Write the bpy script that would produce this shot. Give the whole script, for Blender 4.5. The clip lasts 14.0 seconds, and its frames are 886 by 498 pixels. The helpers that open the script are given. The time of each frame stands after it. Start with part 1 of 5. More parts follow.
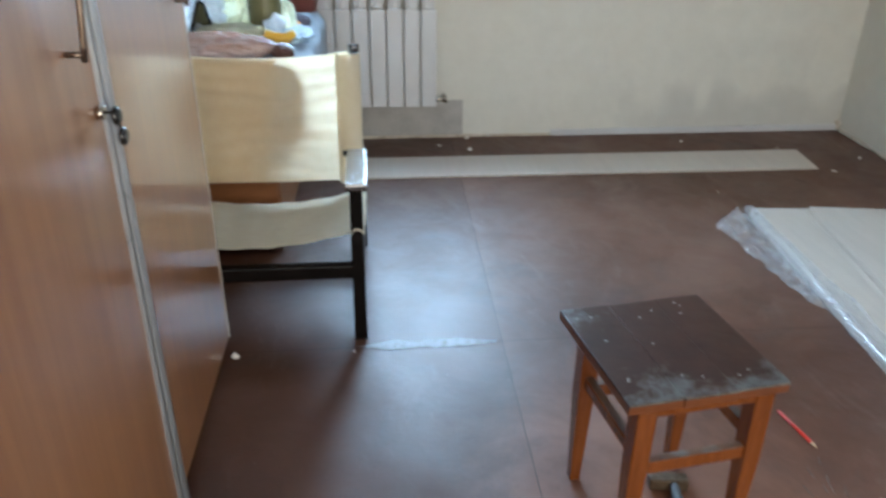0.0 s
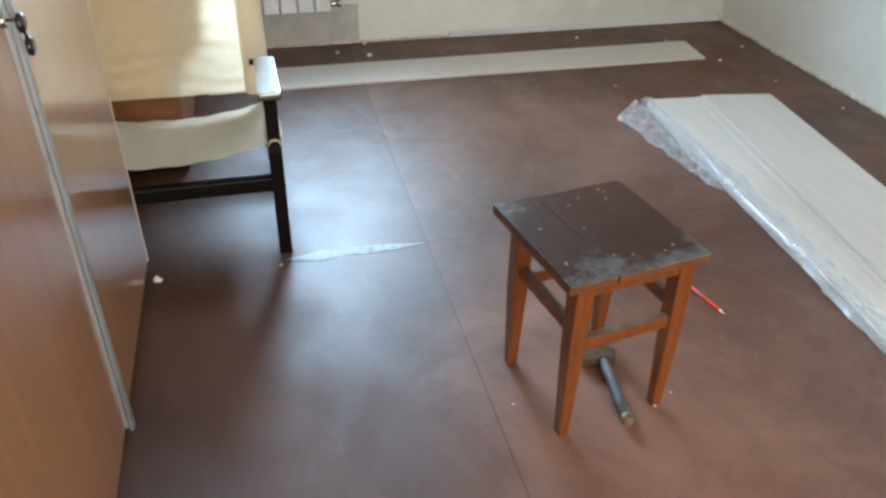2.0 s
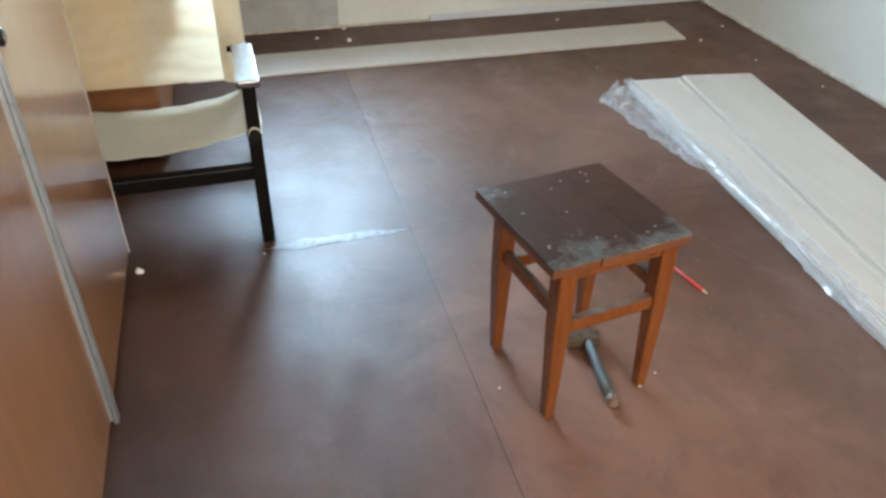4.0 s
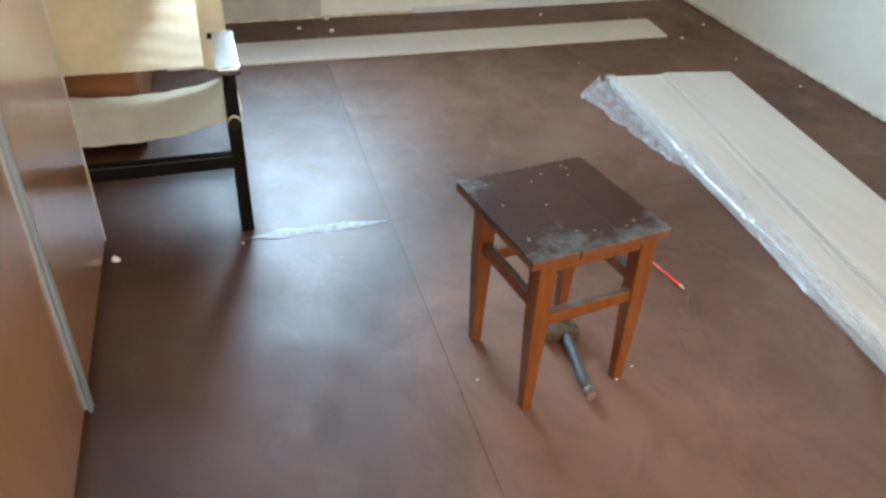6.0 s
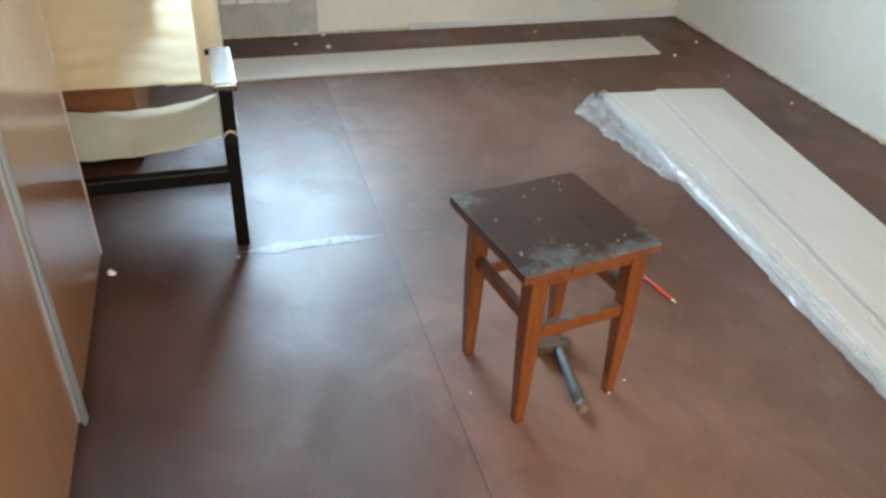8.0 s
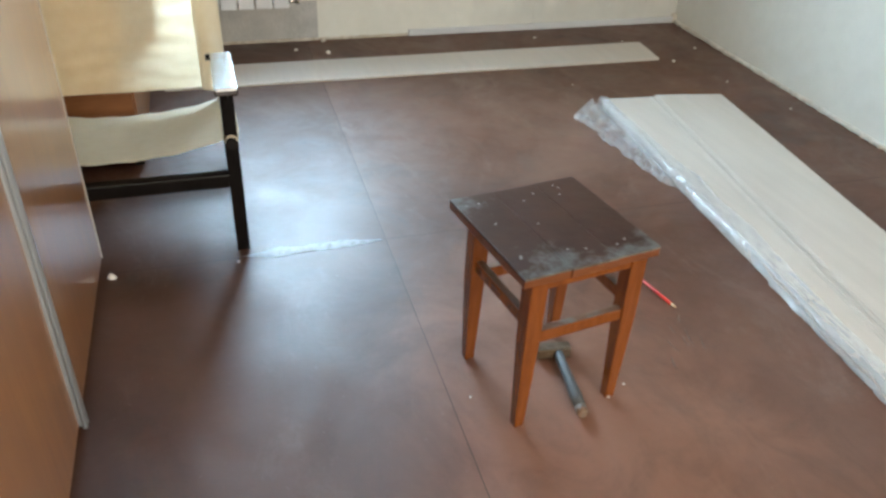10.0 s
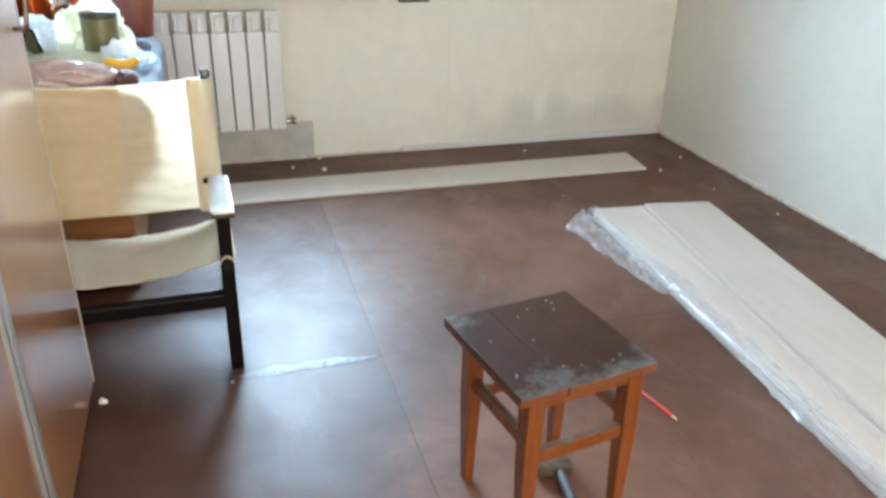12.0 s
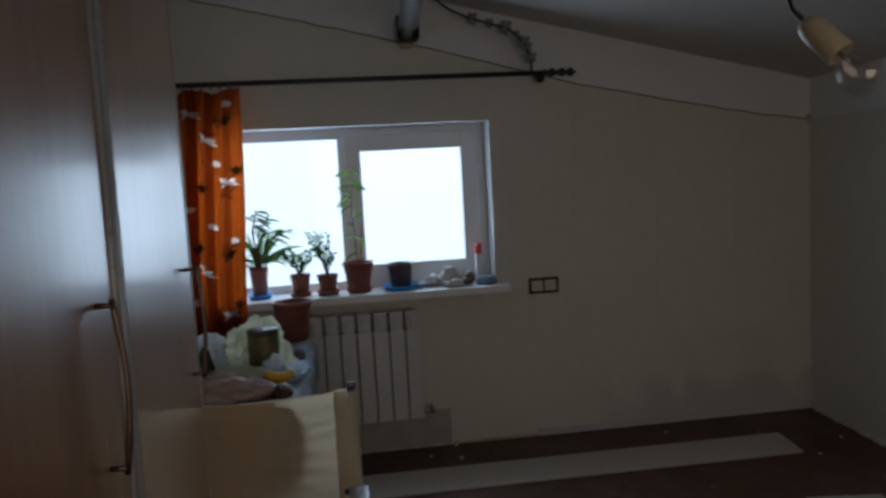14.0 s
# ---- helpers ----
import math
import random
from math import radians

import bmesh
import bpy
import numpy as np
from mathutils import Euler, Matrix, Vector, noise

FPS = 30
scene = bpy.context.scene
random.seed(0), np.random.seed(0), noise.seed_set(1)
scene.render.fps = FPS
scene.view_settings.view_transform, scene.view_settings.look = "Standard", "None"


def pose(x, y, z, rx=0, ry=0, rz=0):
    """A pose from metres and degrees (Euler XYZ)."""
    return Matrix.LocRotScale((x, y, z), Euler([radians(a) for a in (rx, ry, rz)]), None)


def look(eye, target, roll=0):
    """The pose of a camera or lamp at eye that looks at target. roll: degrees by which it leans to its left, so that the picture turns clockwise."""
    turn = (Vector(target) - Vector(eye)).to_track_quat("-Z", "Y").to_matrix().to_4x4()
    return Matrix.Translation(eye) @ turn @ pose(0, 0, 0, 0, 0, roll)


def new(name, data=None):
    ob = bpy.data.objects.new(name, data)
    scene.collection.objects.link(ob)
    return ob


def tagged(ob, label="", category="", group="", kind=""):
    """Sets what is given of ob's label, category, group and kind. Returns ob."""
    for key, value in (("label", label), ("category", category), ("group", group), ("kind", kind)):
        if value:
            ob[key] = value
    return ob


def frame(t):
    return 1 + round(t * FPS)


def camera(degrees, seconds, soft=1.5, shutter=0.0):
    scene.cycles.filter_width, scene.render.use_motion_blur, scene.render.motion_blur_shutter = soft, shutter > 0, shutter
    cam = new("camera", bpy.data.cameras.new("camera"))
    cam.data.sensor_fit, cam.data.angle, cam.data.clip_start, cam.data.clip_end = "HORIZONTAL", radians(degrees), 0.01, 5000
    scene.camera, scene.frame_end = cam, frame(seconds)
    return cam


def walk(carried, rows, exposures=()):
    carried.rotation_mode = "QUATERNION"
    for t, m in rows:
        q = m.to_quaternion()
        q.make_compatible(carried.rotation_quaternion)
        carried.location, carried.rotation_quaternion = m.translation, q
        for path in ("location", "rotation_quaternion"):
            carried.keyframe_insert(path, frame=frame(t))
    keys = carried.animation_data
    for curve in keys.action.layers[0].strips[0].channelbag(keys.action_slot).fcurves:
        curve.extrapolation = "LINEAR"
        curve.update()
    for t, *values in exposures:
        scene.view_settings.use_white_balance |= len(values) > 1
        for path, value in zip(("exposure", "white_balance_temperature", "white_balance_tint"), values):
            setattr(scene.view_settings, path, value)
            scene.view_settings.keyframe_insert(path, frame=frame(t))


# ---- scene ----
cam = camera(61.4, 14.0, soft=2.8, shutter=0.5)
PATH = [
    (0, (-2.523, -3.732, 1.21), (-2.35, -1.95, 0.319), 0.6),
    (0.5, (-2.554, -3.738, 1.201), (-2.188, -2.017, 0.251), 0.3),
    (1, (-2.599, -3.748, 1.199), (-2.136, -2.078, 0.202), -0.4),
    (1.5, (-2.608, -3.742, 1.195), (-2.176, -2.11, 0.122), 0.3),
    (2, (-2.61, -3.742, 1.193), (-2.175, -2.122, 0.103), 1.1),
    (2.5, (-2.609, -3.741, 1.191), (-2.162, -2.14, 0.078), 0.9),
    (3, (-2.605, -3.738, 1.193), (-2.154, -2.141, 0.078), 0.6),
    (5.5, (-2.604, -3.743, 1.19), (-2.099, -2.175, 0.054), 1.8),
    (6, (-2.604, -3.743, 1.187), (-2.089, -2.178, 0.053), 2.5),
    (6.5, (-2.604, -3.746, 1.192), (-2.078, -2.176, 0.071), 3.1),
    (7, (-2.604, -3.755, 1.194), (-2.087, -2.164, 0.097), 2.8),
    (7.5, (-2.605, -3.757, 1.195), (-2.075, -2.172, 0.096), 2.7),
    (8, (-2.603, -3.757, 1.195), (-2.073, -2.174, 0.094), 2.8),
    (10.5, (-2.606, -3.764, 1.194), (-2.07, -2.172, 0.109), 2.9),
    (11, (-2.603, -3.755, 1.197), (-2.052, -2.156, 0.128), 2.9),
    (11.5, (-2.599, -3.759, 1.204), (-2.035, -2.067, 0.299), 2.2),
    (12, (-2.597, -3.756, 1.221), (-2.024, -2.035, 0.379), 1.5),
    (12.5, (-2.587, -3.75, 1.261), (-1.964, -1.94, 0.68), 1.0),
    (13, (-2.587, -3.749, 1.359), (-2.049, -1.846, 1.056), -2.4),
    (13.5, (-2.587, -3.777, 1.386), (-2.177, -1.83, 1.181), -3.1),
    (14, (-2.582, -3.8, 1.4), (-2.311, -1.827, 1.211), -3.1),
]
EXPOSURES = [(0, 0.02, 5350, 5), (0.7, 0.18, 5450, 5), (1.5, 0.34, 5600, 5), (11.0, 0.50, 5800, 3), (12.0, 0.56, 5750, 6), (12.5, 0.52, 5750, 8), (13.0, -0.17, 5600, 9), (13.5, -1.42, 5600, 12), (14.0, -3.05, 6050, 14)]
walk(cam, [(t, look(eye, target, roll)) for t, eye, target, roll in PATH], EXPOSURES)

# ---- daylight ----
world = bpy.data.worlds.new("sky")
scene.world = world
world.use_nodes = True
wn = world.node_tree.nodes
sky = wn.new("ShaderNodeTexSky")
sky.sky_type, sky.sun_disc = "NISHITA", False
sky.sun_elevation, sky.sun_rotation = radians(48), radians(180)
wn["Background"].inputs["Strength"].default_value = 0.12
world.node_tree.links.new(sky.outputs["Color"], wn["Background"].inputs["Color"])

sun = new("sun", bpy.data.lights.new("sun", "SUN"))
sun.data.energy, sun.data.angle, sun.data.color = 1.0, radians(12), (1.0, 0.95, 0.88)
sun.matrix_world = look((0, -6, 7), (0, 0, 0))

day = new("window_daylight", bpy.data.lights.new("window_daylight", "AREA"))
day.data.shape, day.data.size, day.data.size_y = "RECTANGLE", 1.62, 1.05
day.data.energy, day.data.color = 225.0, (0.67, 0.855, 1.0)
day.data.spread = radians(155)
day.matrix_world = look((-2.51, 0.30, 1.28), (-2.51, -2.0, 1.18))

# added unseen warm fill lamp in an assumed wide opening behind the camera
rear = new("rear_fill_light", bpy.data.lights.new("rear_fill_light", "AREA"))
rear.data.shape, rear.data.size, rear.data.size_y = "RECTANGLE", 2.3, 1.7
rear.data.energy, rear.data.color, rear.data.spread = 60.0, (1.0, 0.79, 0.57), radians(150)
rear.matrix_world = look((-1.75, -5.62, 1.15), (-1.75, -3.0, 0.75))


# ---- materials ----
def surf(name, c1, c2, scale=8.0, rough=0.6, bump=0.0, bscale=60.0, stretch=(1, 1, 1), metal=0.0, spots=None,
         spot_scale=30.0, spot_at=0.7, rvar=0.1, coat=0.0, trans=0.0, alpha=1.0, sub=0.0, isle=0.0, mot=0.35, spec=0.5, swidth=0.06, coat_r=0.12, rbig=False):
    m = bpy.data.materials.new(name)
    m.use_nodes = True
    nt = m.node_tree
    N, L = nt.nodes, nt.links
    b = N["Principled BSDF"]
    tc, mp = N.new("ShaderNodeTexCoord"), N.new("ShaderNodeMapping")
    mp.inputs["Scale"].default_value = stretch
    L.new(tc.outputs["Object"], mp.inputs["Vector"])
    n1 = N.new("ShaderNodeTexNoise")
    n1.inputs["Scale"].default_value, n1.inputs["Detail"].default_value = scale, 8
    n1.inputs["Roughness"].default_value = 0.62
    L.new(mp.outputs["Vector"], n1.inputs["Vector"])
    ramp = N.new("ShaderNodeValToRGB")
    ramp.color_ramp.elements[0].position, ramp.color_ramp.elements[1].position = 0.3, 0.7
    ramp.color_ramp.elements[0].color, ramp.color_ramp.elements[1].color = (*c1, 1), (*c2, 1)
    L.new(n1.outputs["Fac"], ramp.inputs["Fac"])
    col = ramp.outputs["Color"]
    n2 = N.new("ShaderNodeTexNoise")
    n2.inputs["Scale"].default_value, n2.inputs["Detail"].default_value = scale * 0.17, 3
    L.new(tc.outputs["Object"], n2.inputs["Vector"])
    big = N.new("ShaderNodeMix")
    big.data_type, big.blend_type = "RGBA", "MULTIPLY"
    big.inputs["Factor"].default_value = mot
    grey = N.new("ShaderNodeValToRGB")
    grey.color_ramp.elements[0].position, grey.color_ramp.elements[1].position = 0.3, 0.65
    grey.color_ramp.elements[0].color, grey.color_ramp.elements[1].color = (0.55, 0.55, 0.55, 1), (1, 1, 1, 1)
    L.new(n2.outputs["Fac"], grey.inputs["Fac"])
    L.new(col, big.inputs["A"])
    L.new(grey.outputs["Color"], big.inputs["B"])
    col = big.outputs["Result"]
    if spots:
        n3 = N.new("ShaderNodeTexNoise")
        n3.inputs["Scale"].default_value, n3.inputs["Detail"].default_value = spot_scale, 6
        L.new(tc.outputs["Object"], n3.inputs["Vector"])
        step = N.new("ShaderNodeValToRGB")
        step.color_ramp.elements[0].position, step.color_ramp.elements[1].position = spot_at, spot_at + swidth
        L.new(n3.outputs["Fac"], step.inputs["Fac"])
        mx = N.new("ShaderNodeMix")
        mx.data_type = "RGBA"
        L.new(step.outputs["Color"], mx.inputs["Factor"])
        L.new(col, mx.inputs["A"])
        mx.inputs["B"].default_value = (*spots, 1)
        col = mx.outputs["Result"]
    if isle:
        inf = N.new("ShaderNodeObjectInfo")
        hsv = N.new("ShaderNodeHueSaturation")
        mr = N.new("ShaderNodeMapRange")
        mr.inputs["To Min"].default_value, mr.inputs["To Max"].default_value = 1 - isle, 1 + isle
        L.new(inf.outputs["Random"], mr.inputs["Value"])
        L.new(mr.outputs["Result"], hsv.inputs["Value"])
        L.new(col, hsv.inputs["Color"])
        col = hsv.outputs["Color"]
    L.new(col, b.inputs["Base Color"])
    rr = N.new("ShaderNodeMapRange")
    rr.inputs["To Min"].default_value, rr.inputs["To Max"].default_value = max(0.02, rough - rvar), min(1, rough + rvar)
    L.new((n2 if rbig else n1).outputs["Fac"], rr.inputs["Value"])
    if rbig:
        rr.inputs["From Min"].default_value, rr.inputs["From Max"].default_value = 0.3, 0.7
    L.new(rr.outputs["Result"], b.inputs["Roughness"])
    b.inputs["Metallic"].default_value = metal
    b.inputs["Specular IOR Level"].default_value = spec
    b.inputs["Coat Weight"].default_value = coat
    b.inputs["Coat Roughness"].default_value = coat_r
    if coat >= 1.0:
        b.inputs["Coat IOR"].default_value = 1.7
    b.inputs["Transmission Weight"].default_value = trans
    b.inputs["Alpha"].default_value = alpha
    if bump:
        n4 = N.new("ShaderNodeTexNoise")
        n4.inputs["Scale"].default_value, n4.inputs["Detail"].default_value = bscale, 6
        L.new(mp.outputs["Vector"], n4.inputs["Vector"])
        bp = N.new("ShaderNodeBump")
        bp.inputs["Strength"].default_value, bp.inputs["Distance"].default_value = bump, 0.01
        L.new(n4.outputs["Fac"], bp.inputs["Height"])
        L.new(bp.outputs["Normal"], b.inputs["Normal"])
    if sub:
        tr = N.new("ShaderNodeBsdfTranslucent")
        L.new(col, tr.inputs["Color"])
        ms = N.new("ShaderNodeMixShader")
        ms.inputs["Fac"].default_value = sub
        L.new(b.outputs["BSDF"], ms.inputs[1])
        L.new(tr.outputs["BSDF"], ms.inputs[2])
        L.new(ms.outputs["Shader"], N["Material Output"].inputs["Surface"])
    return m


PAPER = surf("wallpaper", (0.68, 0.67, 0.60), (0.73, 0.72, 0.65), 14, 0.75, 0.25, 260, mot=0.06)


def banded_paper():
    """The wallpaper with a grey band low on the wall and pale islands in it."""
    m = surf("grey_banded_wallpaper", (0.68, 0.67, 0.60), (0.73, 0.72, 0.65), 14, 0.75, 0.25, 260, mot=0.06)
    N, L = m.node_tree.nodes, m.node_tree.links
    b = N["Principled BSDF"]
    old = b.inputs["Base Color"].links[0].from_socket
    tc, sp, nz = N.new("ShaderNodeTexCoord"), N.new("ShaderNodeSeparateXYZ"), N.new("ShaderNodeTexNoise")
    nz.inputs["Scale"].default_value, nz.inputs["Detail"].default_value = 5.0, 1
    warp = N.new("ShaderNodeMix")
    warp.data_type, warp.blend_type = "RGBA", "LINEAR_LIGHT"
    warp.inputs["Factor"].default_value = 0.06
    L.new(tc.outputs["Object"], nz.inputs["Vector"])
    L.new(tc.outputs["Object"], warp.inputs["A"])
    L.new(nz.outputs["Color"], warp.inputs["B"])
    L.new(warp.outputs["Result"], sp.inputs["Vector"])

    def ramp(axis, start, end, top=1.0):
        r = N.new("ShaderNodeMapRange")
        r.interpolation_type = "SMOOTHSTEP"
        r.inputs["From Min"].default_value, r.inputs["From Max"].default_value, r.inputs["To Max"].default_value = start, end, top
        L.new(sp.outputs[axis], r.inputs["Value"])
        return r.outputs["Result"]

    def calc(op, a, c):
        x = N.new("ShaderNodeMath")
        x.operation, x.use_clamp = op, True
        for k, v in ((0, a), (1, c)):
            if isinstance(v, float):
                x.inputs[k].default_value = v
            else:
                L.new(v, x.inputs[k])
        return x.outputs[0]

    upper = calc("MULTIPLY", ramp("Z", 0.56, 0.42, 0.30), ramp("X", -1.10, -0.60))
    lower = calc("MULTIPLY", ramp("Z", 0.34, 0.17), ramp("X", -1.45, -0.95))
    greyed = calc("MAXIMUM", upper, lower)
    for x, z, w, h in ((-1.08, 0.24, 0.10, 0.14), (-0.55, 0.27, 0.13, 0.13), (-0.14, 0.28, 0.10, 0.22), (-0.80, 0.20, 0.05, 0.09), (-1.33, 0.10, 0.07, 0.08)):
        isle = calc("MULTIPLY", calc("MULTIPLY", ramp("X", x - w * 1.3, x - w * 0.2), ramp("X", x + w * 1.3, x + w * 0.2)),
                    calc("MULTIPLY", ramp("Z", z - h * 1.3, z - h * 0.2), ramp("Z", z + h * 1.3, z + h * 0.2)))
        greyed = calc("SUBTRACT", greyed, calc("MULTIPLY", isle, 0.9))
    mx = N.new("ShaderNodeMix")
    mx.data_type, mx.blend_type = "RGBA", "MULTIPLY"
    L.new(calc("MULTIPLY", greyed, 0.55), mx.inputs["Factor"])
    L.new(old, mx.inputs["A"])
    mx.inputs["B"].default_value = (0.70, 0.71, 0.74, 1)
    L.new(mx.outputs["Result"], b.inputs["Base Color"])
    return m


BANDED = banded_paper()
PLASTER = surf("white_plaster", (0.79, 0.81, 0.83), (0.85, 0.87, 0.88), 5, 0.8, 0.2, 40, mot=0.1)
CEMENT = surf("grey_plaster", (0.40, 0.39, 0.37), (0.52, 0.51, 0.48), 9, 0.85, 0.4, 60, mot=0.2)
CEIL = surf("ceiling_board", (0.46, 0.43, 0.40), (0.55, 0.52, 0.49), 4, 0.7, 0.15, 30, mot=0.15)
# bare holds the place of a warm light pool painted into the colour
def floor_paint(name, tone, dust, bare):
    """Old brown floor paint: cloudy colour, polished and matt patches, pale scuffs and dark grime."""
    m = bpy.data.materials.new(name)
    m.use_nodes = True
    N, L = m.node_tree.nodes, m.node_tree.links
    b = N["Principled BSDF"]
    tc = N.new("ShaderNodeTexCoord")

    def cloud(scale, detail, lo, hi, rough=0.6, stretch=(1, 1, 1), warp=0.0):
        mp, n, r = N.new("ShaderNodeMapping"), N.new("ShaderNodeTexNoise"), N.new("ShaderNodeMapRange")
        mp.inputs["Scale"].default_value = stretch
        mp.inputs["Location"].default_value = (scale * 1.3, scale * 0.7, 0)
        n.inputs["Scale"].default_value, n.inputs["Detail"].default_value, n.inputs["Roughness"].default_value = scale, detail, rough
        n.inputs["Distortion"].default_value = warp
        r.inputs["From Min"].default_value, r.inputs["From Max"].default_value = lo, hi
        L.new(tc.outputs["Object"], mp.inputs["Vector"])
        L.new(mp.outputs["Vector"], n.inputs["Vector"])
        L.new(n.outputs["Fac"], r.inputs["Value"])
        return r.outputs["Result"]

    def mix(fac, a, c, strength=1.0):
        x = N.new("ShaderNodeMix")
        x.data_type = "RGBA"
        mul = N.new("ShaderNodeMath")
        mul.operation = "MULTIPLY"
        mul.inputs[1].default_value = strength
        L.new(fac, mul.inputs[0])
        L.new(mul.outputs[0], x.inputs["Factor"])
        if isinstance(a, tuple):
            x.inputs["A"].default_value = (*a, 1)
        else:
            L.new(a, x.inputs["A"])
        x.inputs["B"].default_value = (*c, 1)
        return x.outputs["Result"]

    col = mix(cloud(1.3, 6, 0.35, 0.65), tuple(c * tone for c in (0.070, 0.0245, 0.0105)), tuple(c * tone for c in (0.114, 0.043, 0.0200)))
    col = mix(cloud(9, 8, 0.35, 0.7, 0.7), col, (0.050, 0.021, 0.010), 0.45)
    col = mix(cloud(2.2, 7, 0.56, 0.68, 0.65, warp=1.2), col, (0.032, 0.022, 0.018), 0.55)
    col = mix(cloud(3.1, 9, 0.55, 0.78, 0.78, (1, 0.45, 1), 0.8), col, (0.23, 0.165, 0.135), 0.50 * dust)
    col = mix(cloud(1.1, 5, 0.42, 0.66, 0.55, warp=0.8), col, (0.20, 0.115, 0.085), 0.45 * dust)
    col = mix(cloud(55, 3, 0.70, 0.78), col, (0.30, 0.22, 0.19), 0.4)
    # warm pool of light put into the colour round one spot, with a ragged edge
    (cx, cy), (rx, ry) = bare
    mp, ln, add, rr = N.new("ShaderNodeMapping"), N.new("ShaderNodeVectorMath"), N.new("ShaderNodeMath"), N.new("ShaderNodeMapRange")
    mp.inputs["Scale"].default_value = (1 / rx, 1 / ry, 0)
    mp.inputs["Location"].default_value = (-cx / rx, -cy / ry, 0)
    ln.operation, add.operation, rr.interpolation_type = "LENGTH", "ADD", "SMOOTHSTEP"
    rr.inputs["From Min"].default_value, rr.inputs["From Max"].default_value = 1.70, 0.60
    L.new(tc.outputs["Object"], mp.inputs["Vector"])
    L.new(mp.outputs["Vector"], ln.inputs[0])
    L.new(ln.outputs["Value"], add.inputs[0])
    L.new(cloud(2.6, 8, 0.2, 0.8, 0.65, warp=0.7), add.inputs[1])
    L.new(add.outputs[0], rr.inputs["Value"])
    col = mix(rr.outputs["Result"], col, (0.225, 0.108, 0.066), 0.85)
    col = mix(cloud(5.5, 9, 0.50, 0.80, 0.75, (1, 0.6, 1), 1.0), col, (0.035, 0.020, 0.014), 0.5)
    L.new(col, b.inputs["Base Color"])
    r = N.new("ShaderNodeMapRange")
    r.inputs["To Min"].default_value, r.inputs["To Max"].default_value = 0.40, 0.62
    L.new(cloud(4.2, 9, 0.32, 0.68, 0.72, warp=0.9), r.inputs["Value"])
    L.new(r.outputs["Result"], b.inputs["Roughness"])
    b.inputs["Specular IOR Level"].default_value = 0.45
    b.inputs["Coat Weight"].default_value, b.inputs["Coat Roughness"].default_value = 0.03, 0.20
    bp = N.new("ShaderNodeBump")
    bp.inputs["Strength"].default_value, bp.inputs["Distance"].default_value = 0.10, 0.01
    L.new(cloud(16, 6, 0.2, 0.8), bp.inputs["Height"])
    L.new(bp.outputs["Normal"], b.inputs["Normal"])
    return m


WARMPOOL = ((-1.92, -2.80), (0.50, 0.85))     # middle and half-widths of the painted pool of warm light
FLOOR = floor_paint("red_brown_floor_paint", 0.74, 0.65, WARMPOOL)
# lighter copy for the better-lit east sheets: light put into tone, more scuffs
FLOORLIT = floor_paint("lit_red_brown_floor_paint", 0.98, 1.1, WARMPOOL)
SEAM = surf("dark_floor_seam", (0.035, 0.02, 0.016), (0.06, 0.034, 0.027), 12, 0.8)
FOAM = surf("yellow_foam", (0.50, 0.42, 0.30), (0.76, 0.72, 0.64), 40, 0.9, 0.8, 90)
FOAMPALE = surf("pale_foam_plaster", (0.56, 0.51, 0.42), (0.78, 0.76, 0.70), 40, 0.9, 0.8, 90)
SCUFF = surf("pale_scuff", (0.22, 0.16, 0.13), (0.34, 0.27, 0.23), 90, 0.7, alpha=0.55)
WHITE = surf("white_plastic", (0.84, 0.86, 0.88), (0.87, 0.89, 0.91), 6, 0.3, 0, rvar=0.05)
ENAMEL = surf("white_enamel", (0.60, 0.61, 0.62), (0.66, 0.67, 0.68), 6, 0.35, 0.03, 50)
WARD = surf("wardrobe_veneer", (0.255, 0.104, 0.037), (0.36, 0.165, 0.064), 5, 0.34, 0.006, 40, stretch=(6, 6, 0.30), rvar=0.06, mot=0.25, spec=0.4, coat=1.0, coat_r=0.17)
WARD.node_tree.nodes["Principled BSDF"].inputs["Coat IOR"].default_value = 1.75
EDGE = surf("pale_edge_band", (0.40, 0.35, 0.30), (0.47, 0.42, 0.36), 8, 0.4)
ALU = surf("aluminium", (0.46, 0.49, 0.52), (0.56, 0.59, 0.62), 20, 0.3, 0, metal=0.3)
DARKGAP = surf("dark_rubber", (0.02, 0.018, 0.016), (0.04, 0.035, 0.03), 20, 0.6)
CHROME = surf("brushed_chrome", (0.50, 0.46, 0.40), (0.62, 0.58, 0.52), 30, 0.22, 0, metal=1.0)
BRONZE = surf("dark_bronze", (0.16, 0.12, 0.09), (0.24, 0.19, 0.15), 30, 0.3, 0, metal=0.9)
ARMLAC = surf("glossy_black_lacquer", (0.012, 0.010, 0.010), (0.022, 0.018, 0.017), 14, 0.22, 0.015, 50, coat=1.0, spec=1.0, coat_r=0.2)
GAPLINE = surf("brown_gap_line", (0.16, 0.13, 0.09), (0.26, 0.22, 0.16), 30, 0.9)
PALESEAM = surf("pale_seam_strip", (0.22, 0.21, 0.21), (0.40, 0.40, 0.41), 60, 0.42, 0.2, 120, spots=(0.10, 0.055, 0.04), spot_scale=45, spot_at=0.54, swidth=0.2, alpha=0.8)
BLACK = surf("black_plastic", (0.012, 0.012, 0.012), (0.02, 0.02, 0.02), 20, 0.25)
CANVAS = surf("cream_canvas", (0.84, 0.745, 0.565), (0.89, 0.81, 0.645), 30, 0.85, 0.25, 300, sub=0.50, mot=0.1)
OPAQUECANVAS = surf("opaque_cream_canvas", (0.80, 0.71, 0.54), (0.85, 0.77, 0.61), 30, 0.9, 0.25, 300, mot=0.1)
